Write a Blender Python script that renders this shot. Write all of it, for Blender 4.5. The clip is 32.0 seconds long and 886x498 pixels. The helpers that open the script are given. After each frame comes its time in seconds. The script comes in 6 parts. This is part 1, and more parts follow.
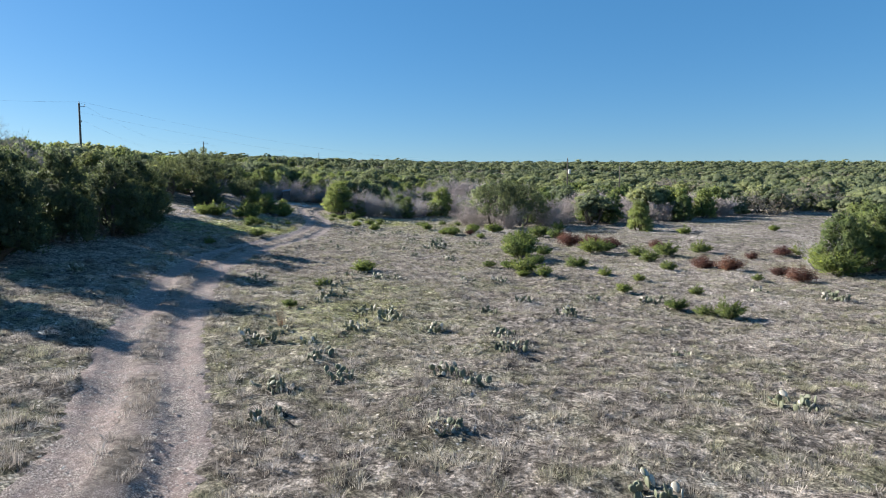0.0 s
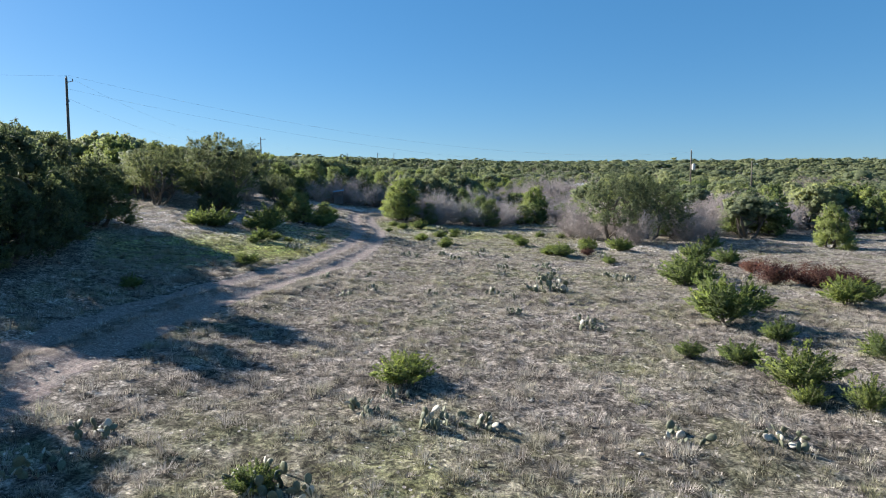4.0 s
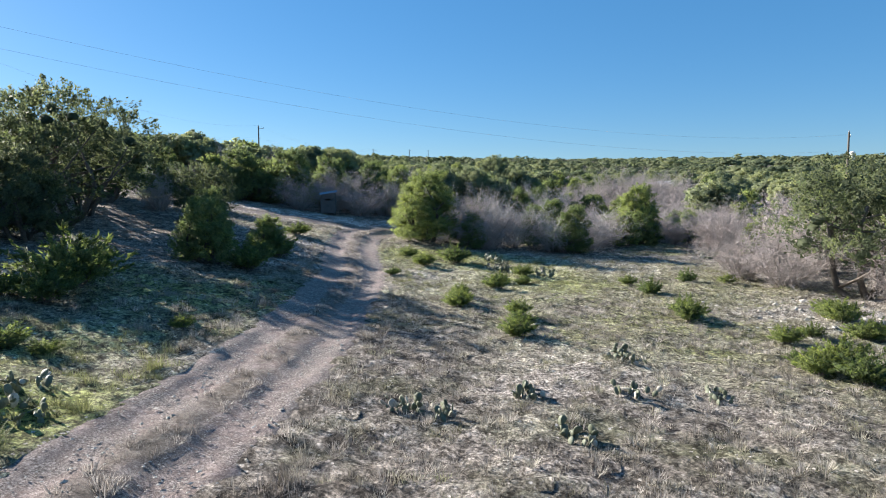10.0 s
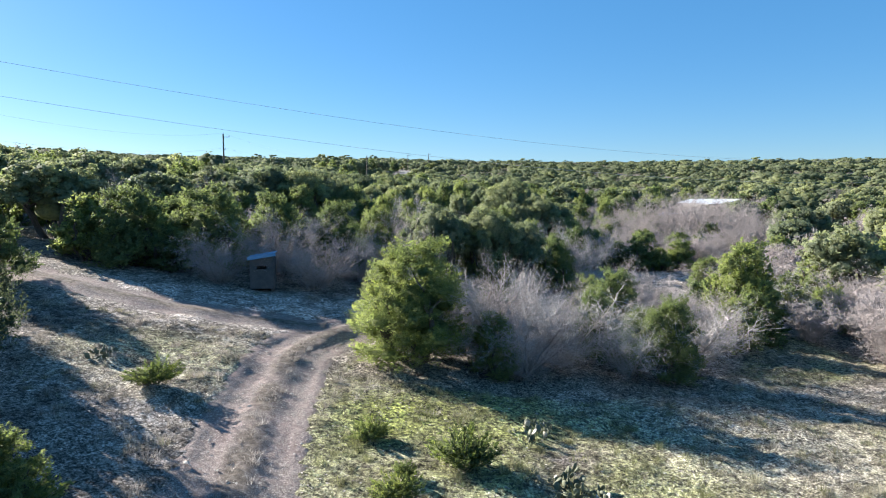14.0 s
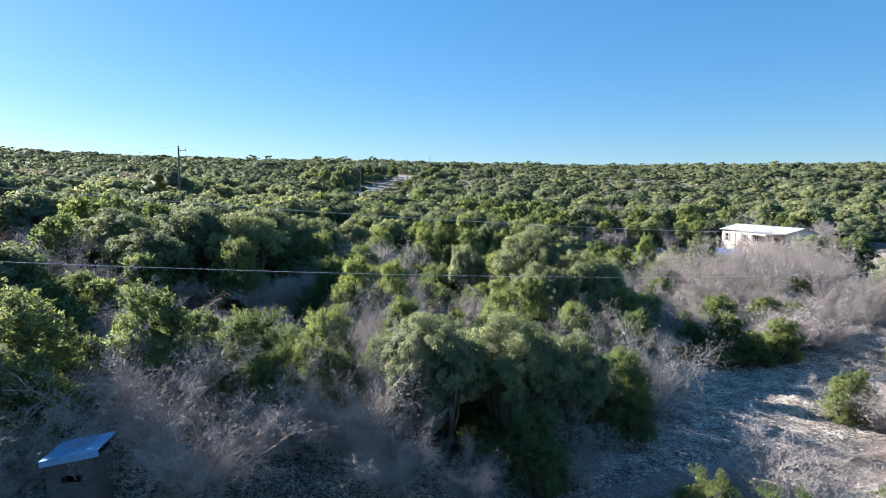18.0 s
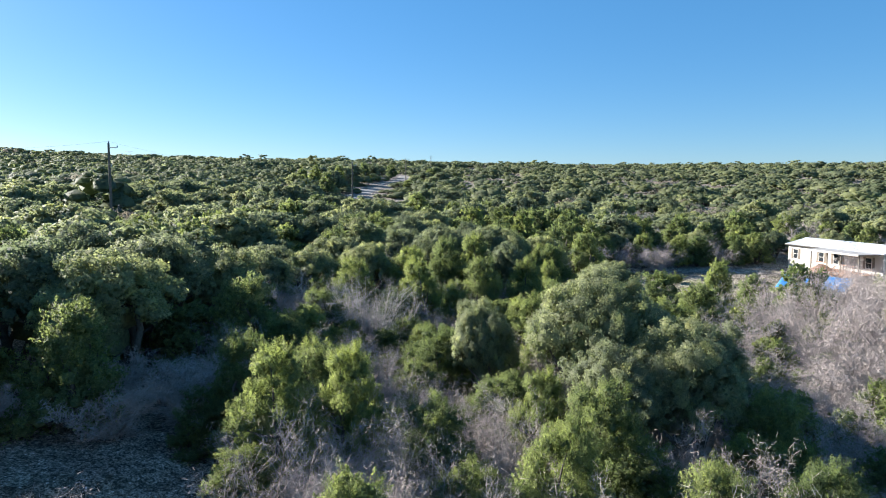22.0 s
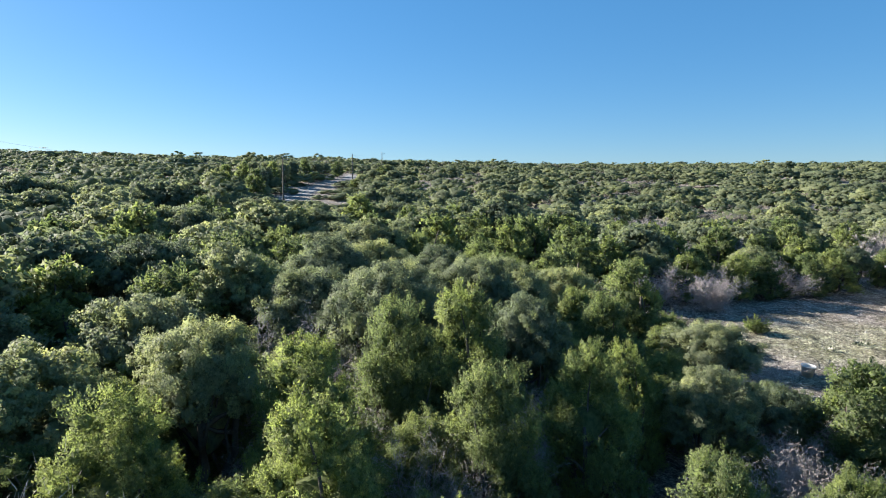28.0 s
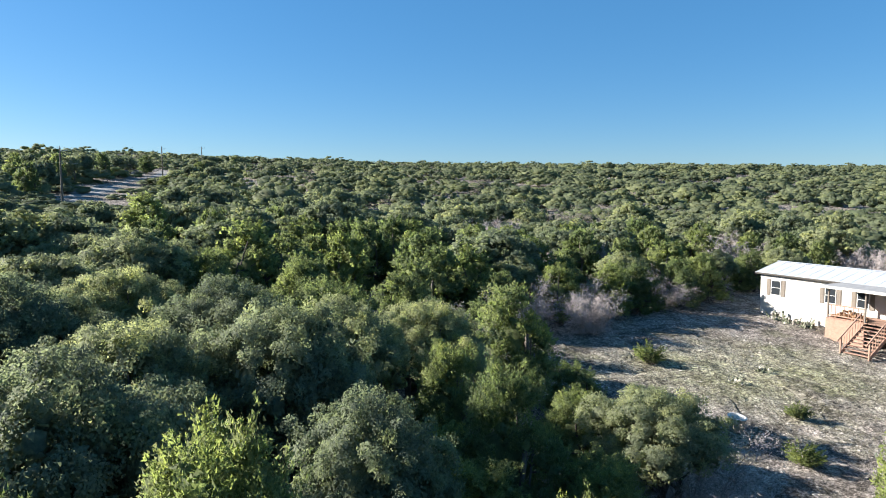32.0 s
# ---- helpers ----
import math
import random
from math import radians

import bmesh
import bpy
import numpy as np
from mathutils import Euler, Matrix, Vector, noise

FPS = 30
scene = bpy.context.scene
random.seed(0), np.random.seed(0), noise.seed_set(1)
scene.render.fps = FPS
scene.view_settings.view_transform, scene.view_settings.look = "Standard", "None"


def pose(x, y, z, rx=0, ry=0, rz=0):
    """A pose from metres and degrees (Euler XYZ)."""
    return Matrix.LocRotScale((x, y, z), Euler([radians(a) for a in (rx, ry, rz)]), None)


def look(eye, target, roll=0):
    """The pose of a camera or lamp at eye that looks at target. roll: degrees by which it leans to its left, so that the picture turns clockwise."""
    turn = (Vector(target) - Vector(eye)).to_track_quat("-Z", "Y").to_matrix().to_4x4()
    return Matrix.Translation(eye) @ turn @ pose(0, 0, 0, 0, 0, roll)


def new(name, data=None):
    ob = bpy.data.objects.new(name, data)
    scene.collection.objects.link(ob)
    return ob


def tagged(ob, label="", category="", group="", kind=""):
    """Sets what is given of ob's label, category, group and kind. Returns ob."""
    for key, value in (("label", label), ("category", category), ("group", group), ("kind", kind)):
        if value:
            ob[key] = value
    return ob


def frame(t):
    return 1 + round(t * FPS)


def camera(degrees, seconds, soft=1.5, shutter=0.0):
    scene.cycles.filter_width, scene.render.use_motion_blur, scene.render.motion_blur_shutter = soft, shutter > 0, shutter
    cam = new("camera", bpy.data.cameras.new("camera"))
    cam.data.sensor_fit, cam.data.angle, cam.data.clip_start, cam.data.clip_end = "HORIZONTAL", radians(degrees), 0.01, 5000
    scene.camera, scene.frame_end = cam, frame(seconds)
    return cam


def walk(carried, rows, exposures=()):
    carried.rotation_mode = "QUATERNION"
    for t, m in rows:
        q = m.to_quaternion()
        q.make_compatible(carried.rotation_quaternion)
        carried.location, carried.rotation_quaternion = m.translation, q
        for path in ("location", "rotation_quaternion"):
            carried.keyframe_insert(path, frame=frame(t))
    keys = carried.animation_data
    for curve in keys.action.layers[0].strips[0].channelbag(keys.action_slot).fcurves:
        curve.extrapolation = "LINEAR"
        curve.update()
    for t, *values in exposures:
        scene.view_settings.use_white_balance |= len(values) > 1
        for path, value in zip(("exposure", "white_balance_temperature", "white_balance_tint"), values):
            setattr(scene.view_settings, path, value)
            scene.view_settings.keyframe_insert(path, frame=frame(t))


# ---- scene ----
cam = camera(69.9, 32.0, 1.0)
METRES, EYE, TILT, LEAN, TURN = 156.8, 5.83, 1.1, 3.3, 0.7
ROWS = [
    (0.0, 0.0, 0.0, 0.0, 0.34, -5.86, -3.34),
    (0.5, -0.0005, 0.021, -0.0005, 1.45, -5.93, -3.32),
    (1.0, -0.0015, 0.0415, -0.001, 2.61, -5.99, -3.3),
    (1.5, -0.0029, 0.062, -0.0015, 3.79, -6.04, -3.29),
    (2.0, -0.0045, 0.0826, -0.0019, 4.87, -6.07, -3.25),
    (2.5, -0.0067, 0.1029, -0.0025, 5.85, -6.09, -3.24),
    (3.0, -0.0092, 0.1227, -0.0029, 6.52, -6.1, -3.2),
    (3.5, -0.0118, 0.1419, -0.0034, 6.98, -6.1, -3.16),
    (4.0, -0.0144, 0.1602, -0.0038, 7.36, -6.1, -3.13),
    (4.5, -0.0169, 0.1778, -0.0041, 7.85, -6.11, -3.09),
    (6.5, -0.0272, 0.2466, -0.006, 9.44, -6.2, -3.02),
    (7.0, -0.03, 0.2634, -0.0064, 10.23, -6.24, -2.99),
    (7.5, -0.0329, 0.2802, -0.007, 10.47, -6.24, -2.92),
    (8.0, -0.0359, 0.2974, -0.0076, 10.5, -6.22, -2.9),
    (8.5, -0.039, 0.315, -0.0079, 10.55, -6.2, -2.86),
    (9.0, -0.0422, 0.3327, -0.0077, 10.58, -6.23, -2.89),
    (9.5, -0.0452, 0.3504, -0.0076, 10.64, -6.22, -2.86),
    (10.0, -0.0485, 0.3679, -0.007, 10.66, -6.22, -2.9),
    (10.5, -0.0516, 0.385, -0.0051, 10.7, -6.24, -2.82),
    (11.0, -0.0549, 0.402, -0.0028, 10.69, -6.27, -2.87),
    (11.5, -0.0579, 0.4187, -0.0006, 10.74, -6.26, -2.9),
    (12.0, -0.061, 0.435, 0.0014, 10.75, -6.26, -2.9),
    (12.5, -0.0641, 0.4513, 0.0045, 10.77, -6.28, -2.91),
    (13.0, -0.0674, 0.4678, 0.008, 10.79, -6.31, -2.92),
    (13.5, -0.0704, 0.4832, 0.0107, 10.78, -6.3, -2.91),
    (14.0, -0.0735, 0.4994, 0.0136, 10.81, -6.32, -2.93),
    (14.5, -0.0766, 0.5157, 0.0158, 10.83, -6.32, -2.92),
    (16.5, -0.0868, 0.5721, 0.0282, 10.92, -6.56, -3.15),
    (17.0, -0.0896, 0.5863, 0.0304, 10.97, -6.57, -3.16),
    (17.5, -0.0924, 0.6008, 0.0331, 11.0, -6.56, -3.16),
    (18.0, -0.0953, 0.6152, 0.0359, 11.03, -6.56, -3.14),
    (18.5, -0.0982, 0.6297, 0.0393, 11.05, -6.58, -3.12),
    (19.0, -0.101, 0.6441, 0.0406, 11.07, -6.58, -3.09),
    (19.5, -0.1036, 0.6584, 0.0411, 11.09, -6.6, -3.1),
    (20.0, -0.1063, 0.6728, 0.0411, 11.11, -6.61, -3.11),
    (20.5, -0.109, 0.6874, 0.0405, 11.13, -6.6, -3.08),
    (21.0, -0.1117, 0.7022, 0.04, 11.17, -6.61, -3.09),
    (21.5, -0.1146, 0.7169, 0.0394, 11.19, -6.62, -3.12),
    (22.0, -0.1175, 0.7316, 0.0389, 11.22, -6.63, -3.11),
    (22.5, -0.1205, 0.7467, 0.0385, 11.24, -6.64, -3.13),
    (23.0, -0.1237, 0.7619, 0.038, 11.27, -6.63, -3.12),
    (23.5, -0.1267, 0.7769, 0.0375, 11.29, -6.63, -3.12),
    (24.0, -0.1296, 0.7919, 0.037, 11.31, -6.62, -3.1),
    (24.5, -0.1324, 0.8064, 0.0366, 11.29, -6.61, -3.12),
    (26.5, -0.1437, 0.8633, 0.035, 10.44, -6.54, -3.15),
    (27.0, -0.1462, 0.8767, 0.0347, 9.64, -6.48, -3.18),
    (27.5, -0.1482, 0.8894, 0.0344, 8.3, -6.39, -3.19),
    (28.0, -0.1499, 0.9014, 0.0341, 7.0, -6.31, -3.24),
    (28.5, -0.1511, 0.9126, 0.0339, 5.46, -6.22, -3.27),
    (29.0, -0.1518, 0.9234, 0.0337, 3.62, -6.11, -3.28),
    (29.5, -0.1521, 0.9336, 0.0336, 1.92, -6.02, -3.33),
    (30.0, -0.1522, 0.9435, 0.0333, 0.2, -5.93, -3.34),
    (30.5, -0.152, 0.9535, 0.0331, -1.69, -5.82, -3.35),
    (31.0, -0.1516, 0.9632, 0.033, -3.69, -5.72, -3.42),
    (31.5, -0.1508, 0.9728, 0.0329, -5.66, -5.62, -3.43),
    (32.0, -0.1497, 0.9822, 0.0328, -7.61, -5.53, -3.48),
]
walk(cam, [(t, pose(0, 0, EYE, TILT, LEAN, TURN) @ pose(METRES * x, METRES * y, METRES * z, 90 + pitch, roll, yaw)) for t, x, y, z, yaw, pitch, roll in ROWS],
     [(0, 1.52), (9, 1.58), (13, 1.84), (20, 1.86), (24, 1.72), (28, 1.7), (32, 1.68)])

# ---- light ----
SUN_AZ, SUN_EL = radians(160), radians(25)      # from +x, anticlockwise
sun_way = Vector((math.cos(SUN_AZ) * math.cos(SUN_EL), math.sin(SUN_AZ) * math.cos(SUN_EL), math.sin(SUN_EL)))
world = bpy.data.worlds.new("world")
scene.world = world
world.use_nodes = True
wn = world.node_tree
sky = wn.nodes.new("ShaderNodeTexSky")
sky.sky_type, sky.sun_disc = "NISHITA", False
sky.sun_elevation, sky.sun_rotation = SUN_EL, math.pi / 2 - SUN_AZ
sky.altitude, sky.air_density, sky.dust_density, sky.ozone_density = 300, 1.0, 0.35, 4.5
blue = wn.nodes.new("ShaderNodeHueSaturation")
blue.inputs["Hue"].default_value, blue.inputs["Saturation"].default_value = 0.503, 1.24
wn.links.new(sky.outputs[0], blue.inputs["Color"])
even = wn.nodes.new("ShaderNodeMix")      # a clear winter sky, paler overhead than the model's
even.data_type = "RGBA"
even.inputs[0].default_value, even.inputs[7].default_value = 0.36, (0.95, 3.0, 5.6, 1)
wn.links.new(blue.outputs[0], even.inputs[6])
wn.links.new(even.outputs[2], wn.nodes["Background"].inputs[0])
wn.nodes["Background"].inputs[1].default_value = 0.046
sun = new("sun", bpy.data.lights.new("sun", "SUN"))
sun.data.energy, sun.data.angle, sun.data.color = 4.9, radians(0.55), (1.0, 0.95, 0.88)
sun.matrix_world = look(sun_way * 100, (0, 0, 0))


# ---- materials ----
def nodes_of(name):
    m = bpy.data.materials.new(name)
    m.use_nodes = True
    t = m.node_tree
    return m, t, t.nodes["Principled BSDF"], t.nodes["Material Output"]


def noise_node(t, scale, detail=6, rough=0.6, coords="Object"):
    co = t.nodes.new("ShaderNodeTexCoord")
    n = t.nodes.new("ShaderNodeTexNoise")
    n.inputs["Scale"].default_value, n.inputs["Detail"].default_value, n.inputs["Roughness"].default_value = scale, detail, rough
    t.links.new(co.outputs[coords], n.inputs["Vector"])
    return n.outputs["Fac"]


def ramp(t, fac, *stops):
    r = t.nodes.new("ShaderNodeValToRGB")
    e = r.color_ramp.elements
    while len(e) < len(stops):
        e.new(0.5)
    for el, (p, c) in zip(e, stops):
        el.position, el.color = p, (*c, 1)
    t.links.new(fac, r.inputs[0])
    return r.outputs[0]


def mix(t, fac, a, b, kind="MIX"):
    m = t.nodes.new("ShaderNodeMix")
    m.data_type, m.blend_type = "RGBA", kind
    for socket, v in ((m.inputs[0], fac), (m.inputs[6], a), (m.inputs[7], b)):
        if isinstance(v, (int, float)):
            socket.default_value = v
        elif isinstance(v, tuple):
            socket.default_value = (*v, 1)
        else:
            t.links.new(v, socket)
    return m.outputs[2]


def bump(t, bsdf, height, strength, distance):
    b = t.nodes.new("ShaderNodeBump")
    b.inputs["Strength"].default_value, b.inputs["Distance"].default_value = strength, distance
    t.links.new(height, b.inputs["Height"])
    t.links.new(b.outputs[0], bsdf.inputs["Normal"])


def rough_material(name, low, high, scale=6, rough=0.85, metal=0.0, bumpy=0.4, deep=0.01, fine=40, spread=(0.35, 0.7)):
    """Two scales of noise between two colours, with relief."""
    m, t, b, _ = nodes_of(name)
    n1, n2 = noise_node(t, scale), noise_node(t, fine)
    c = ramp(t, n1, (spread[0], low), (spread[1], high))
    c = mix(t, 0.45, c, ramp(t, n2, (0.3, tuple(0.6 * v for v in low)), (0.7, tuple(min(1, 1.15 * v) for v in high))))
    t.links.new(c, b.inputs["Base Color"])
    b.inputs["Roughness"].default_value, b.inputs["Metallic"].default_value = rough, metal
    b.inputs["Specular IOR Level"].default_value = 0.25
    bump(t, b, n2, bumpy, deep)
    return m


def attribute(t, name):
    a = t.nodes.new("ShaderNodeAttribute")
    a.attribute_name = name
    return a.outputs["Fac"]


def leaf_material(name, dark, mid, light, through_colour, tinted=False, shine=0.6):
    """Leaves: colour varies by tree and by leaf; part of the light passes through."""
    m, t, b, out = nodes_of(name)
    geo, info = t.nodes.new("ShaderNodeNewGeometry"), t.nodes.new("ShaderNodeObjectInfo")
    by_leaf = ramp(t, geo.outputs["Random Per Island"], (0.0, dark), (0.5, mid), (1.0, light))
    which = attribute(t, "tint") if tinted else info.outputs["Random"]
    by_tree = ramp(t, which, (0.0, (0.72, 0.78, 0.8)), (0.5, (1, 1, 1)), (1.0, (1.25, 1.22, 1.05)))
    c = mix(t, 1.0, by_leaf, by_tree, "MULTIPLY")
    if not tinted:
        # clump holds random spray tone, and the painted shade of the crown's inside
        by_clump_and_core = ramp(t, attribute(t, "clump"), (0.0, (0.7, 0.74, 0.78)), (0.5, (1, 1, 1)), (0.85, (1.12, 1.12, 0.95)), (1.0, (1.35, 1.28, 1.0)))
        c = mix(t, 1.0, c, by_clump_and_core, "MULTIPLY")
    mottle = noise_node(t, 1.6 if tinted else 6.0, 5, 0.7)
    c = mix(t, 1.0, c, ramp(t, mottle, (0.34, (0.62, 0.64, 0.66)), (0.5, (1, 1, 1)), (0.66, (1.3, 1.28, 1.2))), "MULTIPLY")
    t.links.new(c, b.inputs["Base Color"])
    bump(t, b, mottle, 0.6, 0.25 if tinted else 0.06)
    b.inputs["Roughness"].default_value = shine
    b.inputs["Specular IOR Level"].default_value = 0.1
    tr = t.nodes.new("ShaderNodeBsdfTranslucent")
    t.links.new(mix(t, 1.0, c, through_colour, "MULTIPLY"), tr.inputs[0])
    ms = t.nodes.new("ShaderNodeMixShader")
    ms.inputs[0].default_value = 0.55
    t.links.new(b.outputs[0], ms.inputs[1])
    t.links.new(tr.outputs[0], ms.inputs[2])
    t.links.new(ms.outputs[0], out.inputs[0])
    return m


JUNIPER = leaf_material("juniper_foliage", (0.16, 0.187, 0.093), (0.2, 0.23, 0.114), (0.262, 0.287, 0.14), (1.2, 1.3, 0.9))
# darker copy of the juniper foliage: shade of backlit trees put into colour
SHADED_JUNIPER = leaf_material("shaded_juniper_foliage", (0.115, 0.132, 0.08), (0.15, 0.167, 0.1), (0.2, 0.213, 0.128), (1.05, 1.1, 0.85))
YOUNG = leaf_material("young_juniper_foliage", (0.103, 0.124, 0.057), (0.149, 0.176, 0.081), (0.218, 0.244, 0.115), (1.15, 1.25, 0.75))
OAK = leaf_material("live_oak_foliage", (0.23, 0.251, 0.165), (0.256, 0.276, 0.183), (0.284, 0.302, 0.203), (1.15, 1.2, 0.95))
RUST = leaf_material("rusty_foliage", (0.065, 0.034, 0.032), (0.11, 0.058, 0.052), (0.16, 0.092, 0.082), (1.15, 0.95, 0.9))
FAR_WOODS = leaf_material("far_foliage", (0.18, 0.202, 0.12), (0.202, 0.225, 0.135), (0.226, 0.246, 0.15), (1.15, 1.22, 0.92), tinted=True)
FAR_BRUSH = leaf_material("far_brush", (0.2, 0.187, 0.17), (0.235, 0.22, 0.2), (0.275, 0.258, 0.238), (1.0, 0.94, 0.88), tinted=True, shine=0.8)
BARK = rough_material("bark", (0.07, 0.058, 0.048), (0.19, 0.165, 0.14), 9, 0.95, bumpy=0.8, deep=0.02)
TWIG = rough_material("grey_twigs", (0.3, 0.258, 0.244), (0.5, 0.44, 0.418), 3, 0.9)
PALE_TWIG = rough_material("pale_twigs", (0.36, 0.332, 0.318), (0.58, 0.54, 0.515), 3, 0.9)
POLE_WOOD = rough_material("weathered_pole", (0.1, 0.085, 0.07), (0.2, 0.17, 0.14), 5, 0.9)
GREY_METAL = rough_material("galvanised_metal", (0.45, 0.46, 0.47), (0.6, 0.6, 0.6), 5, 0.45, 0.7, 0.1)
WIRE_METAL = rough_material("wire_metal", (0.5, 0.5, 0.5), (0.62, 0.62, 0.62), 2, 0.45, 0.2, 0.0)
PORCELAIN = rough_material("grey_porcelain", (0.3, 0.32, 0.33), (0.4, 0.42, 0.43), 20, 0.25)
SIDING = rough_material("cream_siding", (0.45, 0.42, 0.38), (0.54, 0.51, 0.465), 0.7, 0.6, bumpy=0.1)
SKIRT = rough_material("skirting", (0.45, 0.43, 0.38), (0.56, 0.53, 0.48), 1.2, 0.7, bumpy=0.1)
ROOF = rough_material("white_metal_roof", (0.42, 0.45, 0.49), (0.54, 0.57, 0.61), 0.6, 0.45, 0.2, 0.1)
TRIM = rough_material("dark_trim", (0.05, 0.045, 0.04), (0.09, 0.08, 0.07), 6, 0.7)
SHUTTER = rough_material("taupe_shutter", (0.16, 0.135, 0.11), (0.24, 0.205, 0.17), 5, 0.8)
DECK = rough_material("redwood_stain", (0.28, 0.165, 0.12), (0.42, 0.27, 0.2), 4, 0.8)
PORCH_ROOF = rough_material("grey_porch_roof", (0.24, 0.24, 0.24), (0.36, 0.35, 0.34), 2, 0.8)
PLYWOOD = rough_material("weathered_plywood", (0.07, 0.07, 0.072), (0.125, 0.12, 0.118), 3, 0.9)
BLUE_TIN = rough_material("blue_painted_tin", (0.13, 0.31, 0.52), (0.2, 0.4, 0.62), 3, 0.5, 0.0, 0.15)
BLUE_TARP = rough_material("blue_tarp", (0.025, 0.16, 0.42), (0.055, 0.24, 0.52), 2, 0.5, 0.0, 0.5, 0.03)
RED_PAINT = rough_material("red_paint", (0.3, 0.02, 0.015), (0.42, 0.04, 0.03), 5, 0.5)
SPLIT_LOG = rough_material("split_logs", (0.25, 0.14, 0.08), (0.5, 0.33, 0.2), 7, 0.9)
WHITE_PLASTIC = rough_material("white_plastic", (0.6, 0.58, 0.53), (0.75, 0.73, 0.68), 4, 0.6, bumpy=0.1)
# this grey stands in for the shade of trees along the hill road
SHADED_GRAVEL = rough_material("shaded_gravel", (0.17, 0.165, 0.16), (0.29, 0.28, 0.27), 0.6, 0.95, bumpy=0.6, deep=0.03, fine=14)
STONE = rough_material("limestone", (0.32, 0.29, 0.25), (0.58, 0.54, 0.48), 3, 0.95, bumpy=0.7, deep=0.02)
CACTUS = rough_material("prickly_pear_skin", (0.08, 0.092, 0.058), (0.19, 0.2, 0.135), 4, 0.55, bumpy=0.3, fine=60)
CACTUS_DRY = rough_material("dry_prickly_pear_skin", (0.36, 0.33, 0.27), (0.56, 0.52, 0.44), 5, 0.7)
GLASS, _t, _b, _ = nodes_of("window_glass")
_b.inputs["Base Color"].default_value, _b.inputs["Roughness"].default_value = (0.03, 0.035, 0.04, 1), 0.06
_b.inputs["Specular IOR Level"].default_value = 0.8


def grass_material():
    m, t, b, out = nodes_of("grass_blades")
    geo = t.nodes.new("ShaderNodeNewGeometry")
    dry = ramp(t, geo.outputs["Random Per Island"], (0, (0.205, 0.18, 0.158)), (0.5, (0.372, 0.335, 0.298)), (1, (0.56, 0.518, 0.47)))
    green = ramp(t, geo.outputs["Random Per Island"], (0, (0.13, 0.14, 0.058)), (0.5, (0.24, 0.256, 0.098)), (1, (0.36, 0.365, 0.175)))
    c = mix(t, attribute(t, "tint"), dry, green)
    c = mix(t, 1.0, c, ramp(t, attribute(t, "age"), (0.0, (0.42, 0.4, 0.39)), (0.5, (0.9, 0.88, 0.87)), (1.0, (1.35, 1.33, 1.32))), "MULTIPLY")
    t.links.new(c, b.inputs["Base Color"])
    b.inputs["Roughness"].default_value = 0.8
    tr = t.nodes.new("ShaderNodeBsdfTranslucent")
    t.links.new(c, tr.inputs[0])
    ms = t.nodes.new("ShaderNodeMixShader")
    ms.inputs[0].default_value = 0.3
    t.links.new(b.outputs[0], ms.inputs[1])
    t.links.new(tr.outputs[0], ms.inputs[2])
    t.links.new(ms.outputs[0], out.inputs[0])
    return m


GRASS = grass_material()
ORANGE_STRAW = rough_material("orange_straw", (0.3, 0.19, 0.12), (0.5, 0.35, 0.24), 6, 0.9)


def pebbles(t, scale, share, grown):
    """Mask of small single stones: share of the cells that hold one, and how much of a cell it fills."""
    v = t.nodes.new("ShaderNodeTexVoronoi")
    v.inputs["Scale"].default_value = scale
    t.links.new(t.nodes.new("ShaderNodeTexCoord").outputs["Object"], v.inputs["Vector"])
    held = ramp(t, v.outputs["Color"], (1 - share, (0, 0, 0)), (1.02 - share, (1, 1, 1)))
    body = ramp(t, v.outputs["Distance"], (grown, (1, 1, 1)), (grown + 0.08, (0, 0, 0)))
    return mix(t, 1.0, held, body, "MULTIPLY")


